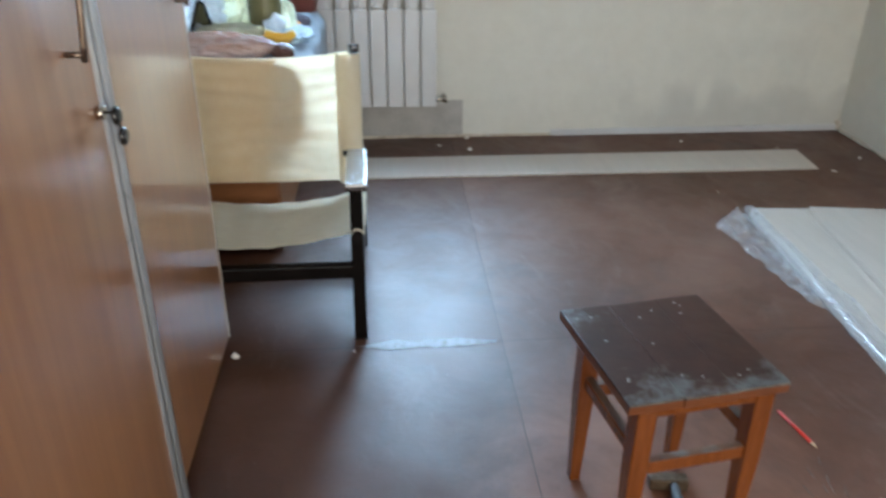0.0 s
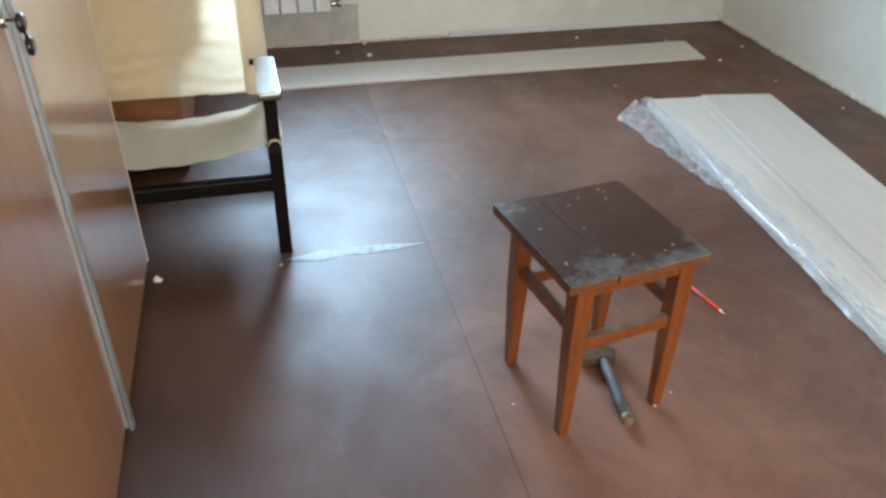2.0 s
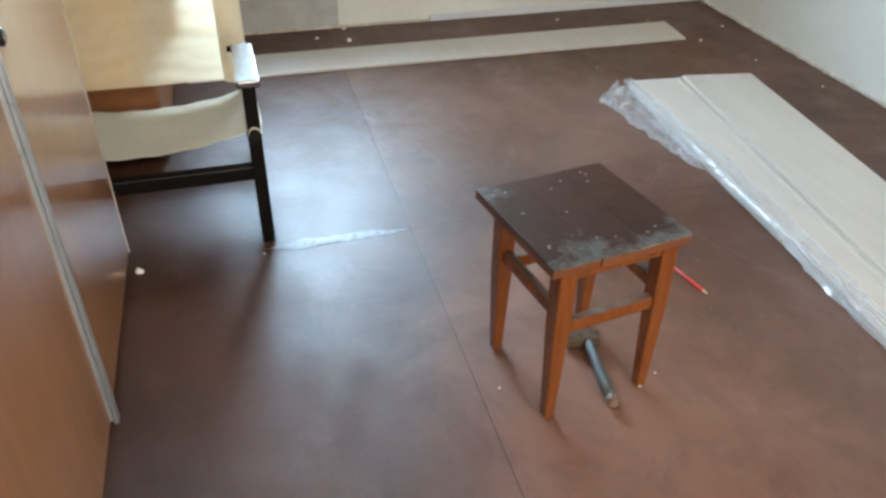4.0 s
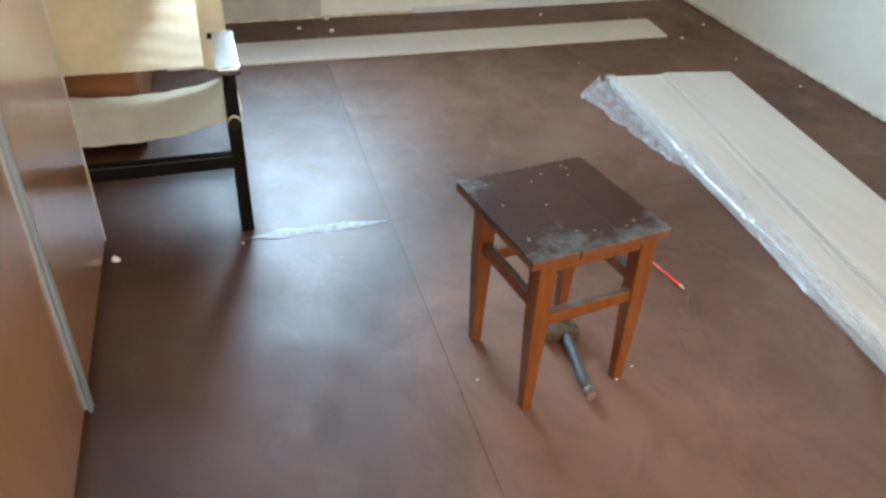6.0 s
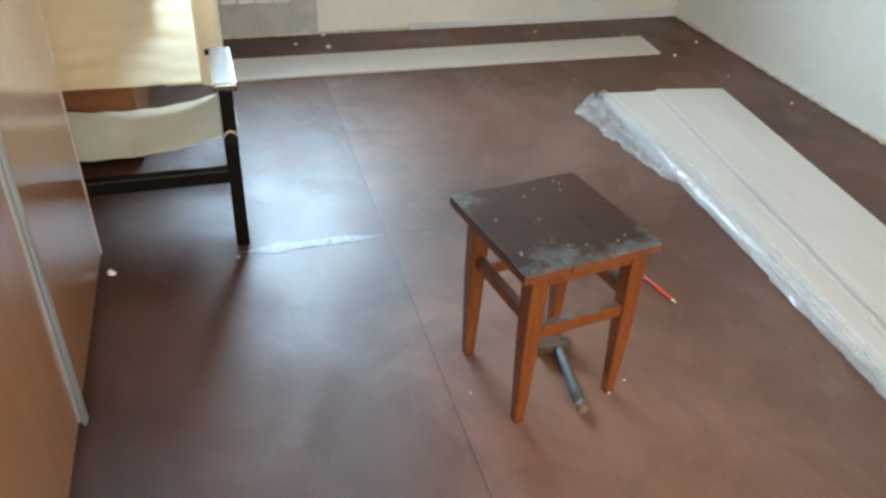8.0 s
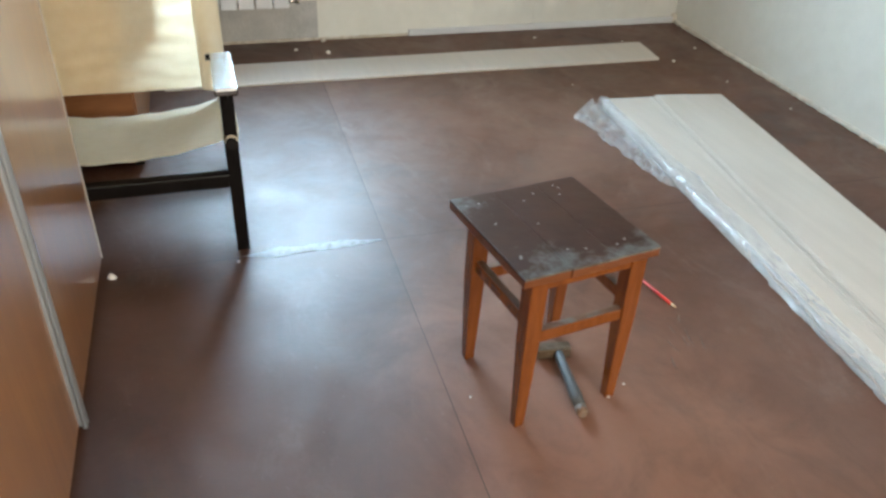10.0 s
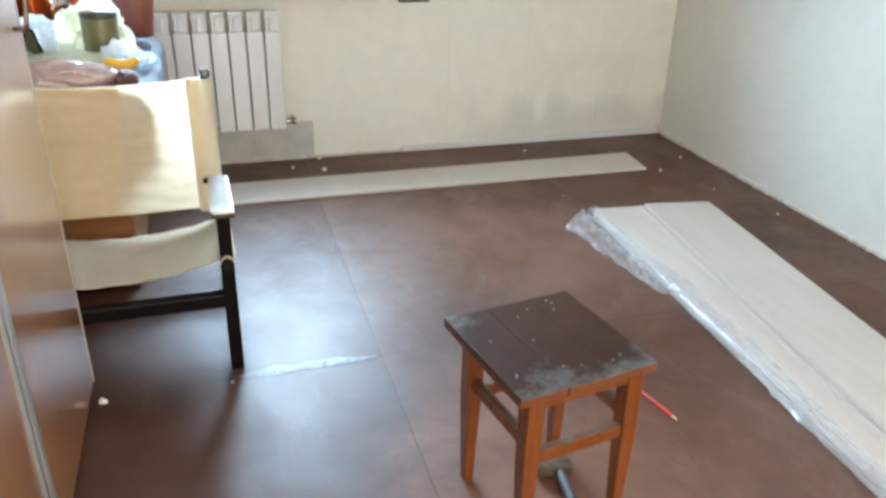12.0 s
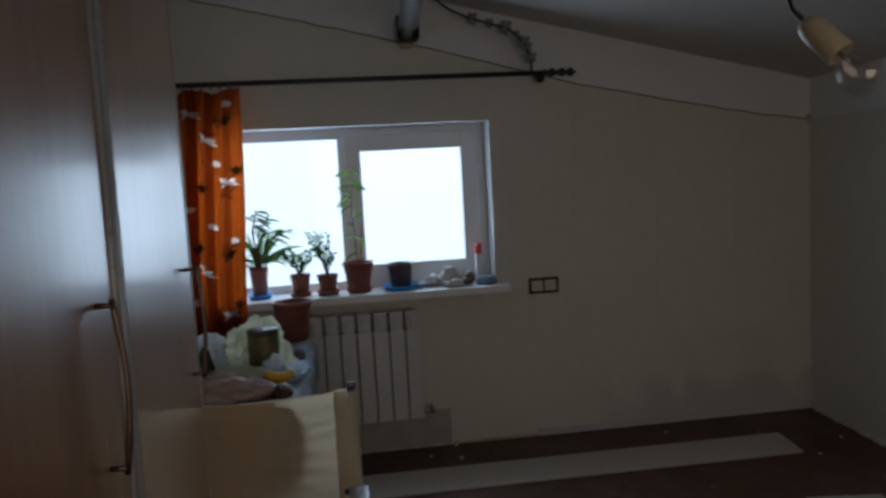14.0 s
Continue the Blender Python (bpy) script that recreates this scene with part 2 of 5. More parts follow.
DARKWOOD = surf("black_lacquered_wood", (0.0030, 0.0024, 0.0022), (0.006, 0.0045, 0.004), 12, 0.30, 0.02, 60, stretch=(1, 1, 0.4), spec=0.12)
DESK = surf("orange_desk_veneer", (0.17, 0.062, 0.017), (0.235, 0.096, 0.029), 8, 0.4, 0.04, 50, stretch=(1, 1, 5))
STOOLLEG = surf("varnished_orange_wood", (0.130, 0.036, 0.006), (0.200, 0.060, 0.011), 12, 0.22, 0.08, 60, stretch=(5, 5, 0.7), coat=0.5)
STOOLTOP = surf("worn_brown_paint", (0.034, 0.013, 0.007), (0.056, 0.022, 0.011), 14, 0.40, 0.10, 30, spec=0.22)


def wear_edges(m, mid, turn, half):
    """Bare grey wood where the paint has rubbed off along two edges of a square top."""
    N, L = m.node_tree.nodes, m.node_tree.links
    b = N["Principled BSDF"]
    old = b.inputs["Base Color"].links[0].from_socket
    tc, mp, sp = N.new("ShaderNodeTexCoord"), N.new("ShaderNodeMapping"), N.new("ShaderNodeSeparateXYZ")
    mp.inputs["Rotation"].default_value = (0, 0, -turn)
    c, w = math.cos(turn), math.sin(turn)
    mp.inputs["Location"].default_value = (-(mid[0] * c + mid[1] * w), -(mid[1] * c - mid[0] * w), 0)
    L.new(tc.outputs["Object"], mp.inputs["Vector"])
    L.new(mp.outputs["Vector"], sp.inputs["Vector"])

    def near(axis, start, end):
        r = N.new("ShaderNodeMapRange")
        r.interpolation_type = "SMOOTHSTEP"
        r.inputs["From Min"].default_value, r.inputs["From Max"].default_value = start, end
        L.new(sp.outputs[axis], r.inputs["Value"])
        return r.outputs["Result"]

    def calc(op, a, c):
        x = N.new("ShaderNodeMath")
        x.operation = op
        for k, v in ((0, a), (1, c)):
            if isinstance(v, float):
                x.inputs[k].default_value = v
            else:
                L.new(v, x.inputs[k])
        return x.outputs[0]

    front = calc("MULTIPLY", near("Y", -half + 0.060, -half + 0.005), 0.85)
    tongue = calc("MULTIPLY", near("Y", -half + 0.15, -half + 0.03), calc("MULTIPLY", near("X", half - 0.13, half - 0.19), near("X", -half + 0.015, -half + 0.07)))
    corner = calc("MULTIPLY", near("X", -half + 0.12, -half + 0.01), near("Y", half - 0.10, half - 0.03))
    right = calc("MULTIPLY", near("X", half - 0.045, half), near("Y", half - 0.16, -half))
    edge = calc("MAXIMUM", calc("MAXIMUM", calc("MAXIMUM", front, calc("MULTIPLY", tongue, 0.8)), calc("MULTIPLY", corner, 0.75)), right)
    nz = N.new("ShaderNodeTexNoise")
    nz.inputs["Scale"].default_value, nz.inputs["Detail"].default_value, nz.inputs["Roughness"].default_value = 26, 10, 0.74
    L.new(tc.outputs["Object"], nz.inputs["Vector"])
    sm = calc("ADD", calc("MULTIPLY", edge, 0.30), nz.outputs["Fac"])
    st = N.new("ShaderNodeMapRange")
    st.inputs["From Min"].default_value, st.inputs["From Max"].default_value = 0.62, 0.84
    L.new(sm, st.inputs["Value"])
    mx = N.new("ShaderNodeMix")
    mx.data_type = "RGBA"
    L.new(calc("MULTIPLY", st.outputs["Result"], 0.8), mx.inputs["Factor"])
    L.new(old, mx.inputs["A"])
    mx.inputs["B"].default_value = (0.145, 0.15, 0.143, 1)
    L.new(mx.outputs["Result"], b.inputs["Base Color"])


wear_edges(STOOLTOP, (-1.980, -2.589), 0.14, 0.155)
NAIL = surf("bare_nail_steel", (0.16, 0.15, 0.14), (0.30, 0.29, 0.28), 400, 0.45, metal=0.4)
STOOLCORE = surf("varnished_board_edge", (0.10, 0.032, 0.010), (0.17, 0.055, 0.014), 14, 0.35, 0.1, 60, coat=0.3)
PANEL = surf("cream_wall_panel", (0.55, 0.495, 0.43), (0.62, 0.56, 0.49), 5, 0.45, 0.03, 60, stretch=(6, 0.5, 1))

KEYCREAM = surf("cream_switch_key", (0.62, 0.60, 0.52), (0.68, 0.66, 0.58), 8, 0.35)
IRON = surf("black_iron", (0.012, 0.010, 0.010), (0.024, 0.018, 0.016), 25, 0.4, 0.05, 80)
STEEL = surf("steel_tube", (0.16, 0.17, 0.18), (0.26, 0.27, 0.29), 18, 0.24, 0, metal=0.9)
ORANGE = surf("orange_sheer", (0.30, 0.046, 0.0035), (0.35, 0.062, 0.005), 16, 0.7, 0.1, 200, sub=0.42)
PRINTW = surf("white_print", (0.74, 0.70, 0.66), (0.84, 0.80, 0.76), 30, 0.8, sub=0.6)
PRINTB = surf("brown_print", (0.035, 0.012, 0.006), (0.06, 0.02, 0.01), 30, 0.8)
GARSTEM = surf("garland_stem", (0.06, 0.065, 0.06), (0.10, 0.10, 0.09), 30, 0.7)
GARFLOW = surf("garland_flower", (0.22, 0.25, 0.29), (0.32, 0.35, 0.39), 30, 0.7)
SOCKET = surf("cream_bakelite", (0.55, 0.50, 0.36), (0.62, 0.57, 0.43), 12, 0.35)
OILCLOTH = surf("pale_blue_plastic", (0.52, 0.62, 0.72), (0.66, 0.74, 0.82), 10, 0.22, 0.2, 40, sub=0.6)
TERRA = surf("terracotta_plastic", (0.20, 0.055, 0.032), (0.27, 0.080, 0.048), 14, 0.5, 0.06, 60)
BROWNPOT = surf("dark_brown_plastic", (0.045, 0.020, 0.018), (0.07, 0.03, 0.026), 14, 0.4)
BLUE = surf("blue_plastic", (0.03, 0.28, 0.70), (0.05, 0.34, 0.78), 14, 0.35)
SOIL = surf("soil", (0.02, 0.014, 0.010), (0.045, 0.03, 0.02), 60, 0.95, 0.8, 120)
GREEN = surf("plant_green", (0.035, 0.085, 0.025), (0.07, 0.15, 0.045), 20, 0.45, sub=0.3)
PALEGREEN = surf("young_leaf_green", (0.10, 0.17, 0.05), (0.20, 0.29, 0.10), 20, 0.45, sub=0.4)
STEM = surf("plant_stem", (0.08, 0.075, 0.03), (0.14, 0.12, 0.05), 30, 0.7)
SHELL = surf("pale_shell", (0.50, 0.48, 0.46), (0.68, 0.66, 0.64), 35, 0.5, 0.4, 70)
STONE = surf("dark_stone", (0.10, 0.085, 0.075), (0.20, 0.16, 0.13), 30, 0.7, 0.3, 80)
BLUESTONE = surf("blue_stone", (0.12, 0.19, 0.27), (0.20, 0.28, 0.36), 30, 0.5, 0.3, 80)
RED = surf("red_paint", (0.55, 0.03, 0.02), (0.65, 0.05, 0.03), 20, 0.4)
BAGWHITE = surf("white_plastic_bag", (0.84, 0.87, 0.90), (0.90, 0.92, 0.94), 20, 0.18, 0.7, 60, coat=0.5, coat_r=0.1, sub=0.75, mot=0.1)
BAGYELLOW = surf("yellow_clear_bag", (0.88, 0.87, 0.66), (0.94, 0.93, 0.80), 20, 0.18, 0.7, 60, coat=0.5, coat_r=0.1, sub=0.75, mot=0.1)
BAGPINK = surf("pink_brown_bag", (0.40, 0.22, 0.17), (0.66, 0.50, 0.44), 25, 0.15, 0.9, 50, coat=1.0, coat_r=0.1, sub=0.3)
BAGBROWN = surf("brown_paper", (0.07, 0.03, 0.02), (0.12, 0.05, 0.03), 25, 0.6, 0.5, 50)
DARKCLOTH = surf("dark_striped_cloth", (0.03, 0.025, 0.05), (0.16, 0.15, 0.20), 60, 0.9, 0.4, 90, stretch=(1, 5, 1))
OLIVE = surf("olive_jar", (0.09, 0.085, 0.03), (0.15, 0.14, 0.055), 20, 0.4, 0.1, 40)
DARKOLIVE = surf("dark_lid", (0.035, 0.04, 0.03), (0.06, 0.06, 0.045), 20, 0.35)
YELLOW = surf("yellow_plastic", (0.72, 0.40, 0.02), (0.80, 0.48, 0.04), 20, 0.35)
ORANGEFRUIT = surf("tangerine_peel", (0.75, 0.24, 0.02), (0.82, 0.30, 0.03), 60, 0.45, 0.4, 200)
STOOLDUST = surf("dusty_orange_wood", (0.10, 0.042, 0.015), (0.16, 0.085, 0.042), 14, 0.55, 0.15, 60, spots=(0.14, 0.13, 0.11), spot_scale=16, spot_at=0.50, swidth=0.15)
HAMWOOD = surf("grey_worn_wood", (0.045, 0.045, 0.045), (0.095, 0.092, 0.088), 20, 0.6, 0.3, 90, stretch=(1, 0.3, 1), spots=(0.33, 0.13, 0.05), spot_scale=22, spot_at=0.62)
RUST = surf("rusty_steel", (0.05, 0.03, 0.015), (0.14, 0.10, 0.06), 30, 0.5, 0.4, 90, metal=0.5)
PALEWOOD = surf("bare_pencil_wood", (0.62, 0.44, 0.26), (0.70, 0.52, 0.33), 30, 0.7)
CRUMB = surf("plaster_crumb", (0.66, 0.63, 0.58), (0.78, 0.75, 0.70), 40, 0.9, 0.4, 120)
FILM = surf("clear_packing_film", (0.75, 0.78, 0.82), (0.85, 0.88, 0.92), 10, 0.16, 0.5, 40, stretch=(1, 0.35, 1), alpha=0.36, spec=1.0, coat=1.0, coat_r=0.10)

bulb_glass = bpy.data.materials.new("thin_clear_glass")
bulb_glass.use_nodes = True
BN, BL = bulb_glass.node_tree.nodes, bulb_glass.node_tree.links
clear, gloss, mixs = BN.new("ShaderNodeBsdfTransparent"), BN.new("ShaderNodeBsdfGlossy"), BN.new("ShaderNodeMixShader")
gloss.inputs["Roughness"].default_value = 0.02
mixs.inputs["Fac"].default_value = 0.15
BL.new(clear.outputs["BSDF"], mixs.inputs[1])
BL.new(gloss.outputs["BSDF"], mixs.inputs[2])
BL.new(mixs.outputs["Shader"], BN["Material Output"].inputs["Surface"])
glass = bpy.data.materials.new("window_glass")
glass.use_nodes = True
gb = glass.node_tree.nodes["Principled BSDF"]
gb.inputs["Transmission Weight"].default_value, gb.inputs["Roughness"].default_value, gb.inputs["IOR"].default_value = 1.0, 0.0, 1.45


# ---- mesh helpers ----
def box(bm, x0, x1, y0, y1, z0, z1, bevel=0.0):
    r = bmesh.ops.create_cube(bm, size=1, matrix=Matrix.LocRotScale(
        ((x0 + x1) / 2, (y0 + y1) / 2, (z0 + z1) / 2), None, (abs(x1 - x0), abs(y1 - y0), abs(z1 - z0))))
    if bevel:
        es = list({e for v in r["verts"] for e in v.link_edges})
        bmesh.ops.bevel(bm, geom=es, offset=bevel, segments=2, affect="EDGES", profile=0.6)
    return bm


def bx(x0, x1, y0, y1, z0, z1, bevel=0.0):
    return box(bmesh.new(), x0, x1, y0, y1, z0, z1, bevel)


def tube(bm, pts, rad, n=10, cap=True):
    """A round bar along points; rad a number or one per point."""
    pts = [Vector(p) for p in pts]
    rads = rad if isinstance(rad, (list, tuple)) else [rad] * len(pts)
    rings, side = [], None
    for i, p in enumerate(pts):
        d = (pts[min(i + 1, len(pts) - 1)] - pts[max(i - 1, 0)]).normalized()
        if side is None:
            side = d.orthogonal().normalized()
        side = (side - d * side.dot(d)).normalized()
        up = d.cross(side)
        rings.append([bm.verts.new(p + (side * math.cos(a) + up * math.sin(a)) * rads[i])
                      for a in (2 * math.pi * k / n for k in range(n))])
    for a, b in zip(rings, rings[1:]):
        for k in range(n):
            bm.faces.new((a[k], a[(k + 1) % n], b[(k + 1) % n], b[k])).smooth = True
    if cap:
        bm.faces.new(rings[0][::-1])
        bm.faces.new(rings[-1])
    return bm


def lathe(bm, profile, at=(0, 0, 0), n=24, lean=None):
    """Turn a profile of (radius, height) round the upright."""
    m = Matrix.Translation(at) @ (lean if lean is not None else Matrix())
    rings = [[bm.verts.new(m @ Vector((r * math.cos(2 * math.pi * k / n), r * math.sin(2 * math.pi * k / n), z)))
              for k in range(n)] for r, z in profile]
    for a, b in zip(rings, rings[1:]):
        for k in range(n):
            bm.faces.new((a[k], a[(k + 1) % n], b[(k + 1) % n], b[k])).smooth = True
    return bm


def sheet(bm, fn, nu, nv, thick=0.0):
    """A surface fn(u, v) with u, v from 0 to 1."""
    g = [[bm.verts.new(fn(i / nu, j / nv)) for j in range(nv + 1)] for i in range(nu + 1)]
    fs = [bm.faces.new((g[i][j], g[i + 1][j], g[i + 1][j + 1], g[i][j + 1])) for i in range(nu) for j in range(nv)]
    for f in fs:
        f.smooth = True
    if thick:
        bmesh.ops.solidify(bm, geom=fs, thickness=thick)
    return bm


def part(name, bm, material, parent=None, label=""):
    me = bpy.data.meshes.new(name)
    bmesh.ops.recalc_face_normals(bm, faces=bm.faces)
    bm.to_mesh(me)
    bm.free()
    me.materials.append(material)
    ob = new(name, me)
    if parent:
        ob.parent = parent
        ob.matrix_parent_inverse = parent.matrix_world.inverted()
    return tagged(ob, label)


def thing(name, at, label, category, group=""):
    """An Empty at a thing's base; its parts are given in world places."""
    ob = new(name)
    ob.empty_display_size = 0.1
    ob.matrix_world = Matrix.Translation(at)
    return tagged(ob, label, category, group)


def setting(name, bm, material, label, category):
    return tagged(part(name, bm, material), label, category, kind="structure")


# ---- the room ----
XW, YS = -3.62, -5.3            # west and south walls
CEIL0, SLOPE = 1.832, 0.222     # ceiling height at the east wall, its rise to the west
WX0, WX1, WZ0, WZ1 = -3.24, -1.79, 0.83, 1.685


def ceil_z(x):
    return CEIL0 - SLOPE * x


def prism(bm, outline, y0, y1):
    """An upright slab from an outline of (x, z)."""
    a = [bm.verts.new((x, y0, z)) for x, z in outline]
    b = [bm.verts.new((x, y1, z)) for x, z in outline]
    bm.faces.new(a)
    bm.faces.new(b[::-1])
    for k in range(len(a)):
        j = (k + 1) % len(a)
        bm.faces.new((a[j], a[k], b[k], b[j]))
    return bm


bm = bmesh.new()
top = lambda x: ceil_z(x) + 0.05
prism(bm, [(XW - 0.2, -0.1), (WX0, -0.1), (WX0, top(WX0)), (XW - 0.2, top(XW))], 0.0, 0.28)
prism(bm, [(WX1, -0.1), (0.2, -0.1), (0.2, top(0.2)), (WX1, top(WX1))], 0.0, 0.28)
prism(bm, [(WX0, -0.1), (WX1, -0.1), (WX1, WZ0), (WX0, WZ0)], 0.0, 0.28)
prism(bm, [(WX0, WZ1), (WX1, WZ1), (WX1, top(WX1)), (WX0, top(WX0))], 0.0, 0.28)
wall_north = setting("wall_north", bm, PLASTER, "white plastered window wall under a sloping ceiling", "wall")
SKEW = 0.068                    # the east wall is skewed to fit its foot line in the camera's view


def skew(bm):
    for v in bm.verts:
        v.co.x += SKEW * min(0, v.co.y)
    return bm


wall_east = setting("wall_east", skew(bx(0.0, 0.7, YS - 0.2, 0.0, -0.1, 2.0)), PLASTER, "white plastered side wall, papered below", "wall")
wall_west = setting("wall_west", bx(XW - 0.2, XW, YS - 0.2, 0.0, -0.1, 2.8), PAPER, "plain papered side wall", "wall")
bm = bmesh.new()
# wide opening added out of view to let the rear fill lamp in
RX0, RX1, RZ0, RZ1 = -3.0, -0.55, 0.0, 2.05
prism(bm, [(XW, -0.1), (RX0, -0.1), (RX0, top(RX0)), (XW, top(XW))], YS - 0.2, YS)
prism(bm, [(RX1, -0.1), (0.0, -0.1), (0.0, top(0)), (RX1, top(RX1))], YS - 0.2, YS)
prism(bm, [(RX0, -0.1), (RX1, -0.1), (RX1, RZ0), (RX0, RZ0)], YS - 0.2, YS)
prism(bm, [(RX0, RZ1), (RX1, RZ1), (RX1, top(RX1)), (RX0, top(RX0))], YS - 0.2, YS)
wall_south = setting("wall_south", bm, PAPER, "plain papered rear wall", "wall")
bm = prism(bmesh.new(), [(XW - 0.2, ceil_z(XW - 0.2)), (0.2, ceil_z(0.2)), (0.2, ceil_z(0.2) + 0.2), (XW - 0.2, ceil_z(XW - 0.2) + 0.2)], YS - 0.2, 0.28)
ceiling = setting("ceiling", bm, CEIL, "sloping beige-grey attic ceiling", "ceiling")

# wallpaper, cut ragged below the ceiling and round the radiator
EDGE_Z = [(-3.62, 2.40), (-3.24, 2.316), (-2.79, 2.218), (-2.19, 2.079), (-1.79, 1.975), (-1.33, 1.852), (-0.76, 1.737), (-0.3, 1.652), (0.0, 1.612)]


def edge_z(x):
    for (xa, za), (xb, zb) in zip(EDGE_Z, EDGE_Z[1:]):
        if xa <= x <= xb:
            return za + (zb - za) * (x - xa) / (xb - xa) + 0.006 * noise.noise((x * 9, 3, 0))
    return EDGE_Z[-1][1]


def north_paper(x0, x1, z0, ztop=None):
    n = max(2, int((x1 - x0) / 0.05))
    xs = [x0 + (x1 - x0) * k / n for k in range(n + 1)]
    low = [(x, z0 + (0.006 * abs(noise.noise((x * 23, 1, 0))) if z0 < 0.1 else 0)) for x in xs]
    high = [(x, ztop if ztop else edge_z(x)) for x in reversed(xs)]
    return prism(bmesh.new(), low + high, -0.004, 0.0)


for x0, x1, z0, zt in ((XW, WX0, 0.012, None), (WX0, -2.80, 0.012, WZ0), (-2.80, -2.066, 0.195, WZ0), (-2.066, WX1, 0.012, WZ0),
                       (WX0, WX1, WZ1, None), (WX1, 0.0, 0.012, None)):
    n = 4 if x1 == 0.0 else 1
    for k in range(n):
        xa, xb = x0 + (x1 - x0) * k / n, x0 + (x1 - x0) * (k + 1) / n - (0.0012 if k < n - 1 else 0)
        part("wallpaper", north_paper(xa, xb, z0, zt), BANDED if x1 == 0.0 else PAPER, wall_north)
# brown tube puts the dark shadow gap above the paper into colour
part("paper_edge", tube(bmesh.new(), [(x, -0.004, edge_z(x) + 0.001) for x in (XW + 0.01 + (0 - XW - 0.02) * k / 120 for k in range(121))], 0.0035, 6), GAPLINE, wall_north, "brown line put in for the shadow gap at paper edge")
part("bare_patch", bx(-2.80, -2.066, -0.002, 0.0, 0.0, 0.195), CEMENT, wall_north, "bare grey plaster below the radiator")
bm = bmesh.new()
ys = [YS + (0 - YS) * k / 110 for k in range(111)]
low = [(y, 0.015 + 0.008 * abs(noise.noise((y * 19, 7, 0)))) for y in ys]
high = [(y, (1.615 if y > -0.86 else 1.70) + 0.012 * noise.noise((y * 7, 5, 0))) for y in reversed(ys)]
a = [bm.verts.new((-0.004, y, z)) for y, z in low + high]
b = [bm.verts.new((0.0, y, z)) for y, z in low + high]
bm.faces.new(a)
for k in range(len(a)):
    j = (k + 1) % len(a)
    bm.faces.new((a[j], a[k], b[k], b[j]))
part("wallpaper", skew(bm), PAPER, wall_east)

# ---- floor of painted hardboard sheets ----
floor = setting("floor", bx(XW - 0.2, 0.2, YS - 0.2, 0.28, -0.12, -0.006), SEAM, "worn red-brown painted hardboard floor with seams", "floor")


def floor_sheet(x0, x1, y0, y1, lift=0.0):
    bm = bmesh.new()
    nx, ny = 24, 30

    def fn(u, v):
        x, y = x0 + (x1 - x0) * u, y0 + (y1 - y0) * v ** 1.8
        x += 0.0214 * (y + 1.925) * (u if x1 < -1 else 1 - u)
        z = 0.0015 * noise.noise((x * 1.7, y * 1.7, 0))
        e = lift * max(0, 1 - (y - y0) / 0.045) ** 1.5 * (0.5 + 0.5 * abs(noise.noise((x * 6, 2, 0))) * 2)
        return (x, y, z + e)
    sheet(bm, fn, nx, ny)
    return bm


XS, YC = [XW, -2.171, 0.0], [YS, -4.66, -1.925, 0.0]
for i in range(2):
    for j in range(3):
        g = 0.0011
        part("floor_sheet", floor_sheet(XS[i] + g, XS[i + 1] - g, YC[j] + g, YC[j + 1] - g, 0.0), FLOORLIT if i else FLOOR, floor)

bm = bmesh.new()


def ridge(u, v):
    x = -2.60 + 0.42 * u
    side = 1 if v > 0.5 else 3
    w = 0.030 * max(0.2, 0.62 + 0.6 * noise.noise((x * 11, side, 0)) + 0.25 * noise.noise((x * 45, side, 2))) * min(1, 4 * u, 4 * (1 - u))
    a = math.pi * v
    return (x, -1.925 + 0.006 * noise.noise((x * 12, 4, 0)) - w * math.cos(a), 0.0017 + 0.0003 * math.sin(a) * min(1, 8 * u, 8 * (1 - u)))


part("seam_strip", sheet(bm, ridge, 150, 8), PALESEAM, floor, "pale ridge on a seam")

rn = random.Random(23)
for k in range(7):
    bm = bmesh.new()
    x0, y0, an, ln = rn.uniform(-1.62, -1.50), rn.uniform(-2.62, -2.46), rn.uniform(1.2, 2.1), rn.uniform(0.03, 0.09)

    def stroke(u, v):
        w = 0.0028 * math.sin(math.pi * u) ** 0.6 * (0.5 + abs(noise.noise((u * 9, k, 0)))) + 0.0003
        d = 0.012 * (u - 0.5) ** 2
        return (x0 + ln * u * math.cos(an) + (v - 0.5) * w * 2 + d, y0 - ln * u * math.sin(an), 0.0019)
    part("scuff", sheet(bm, stroke, 16, 1), SCUFF, floor, "pale scratch in the floor paint")

# skirting and foam
setting("baseboard", bx(-1.597, -0.004, -0.022, -0.004, 0.0, 0.032, 0.003), ENAMEL, "thin white plastic skirting strip", "skirting")


def bead(x0, y0, x1, y1, r, seed):
    n = int(math.hypot(x1 - x0, y1 - y0) / 0.03)
    pts = [(x0 + (x1 - x0) * k / n + 0.006 * noise.noise((k * 0.9, seed, 0)), y0 + (y1 - y0) * k / n + 0.006 * noise.noise((k * 0.9, seed, 4)), r * 0.5) for k in range(n + 1)]
    return tube(bmesh.new(), pts, [r * (0.7 + 0.7 * abs(noise.noise((k * 0.7, seed, 9)))) for k in range(n + 1)], 6)


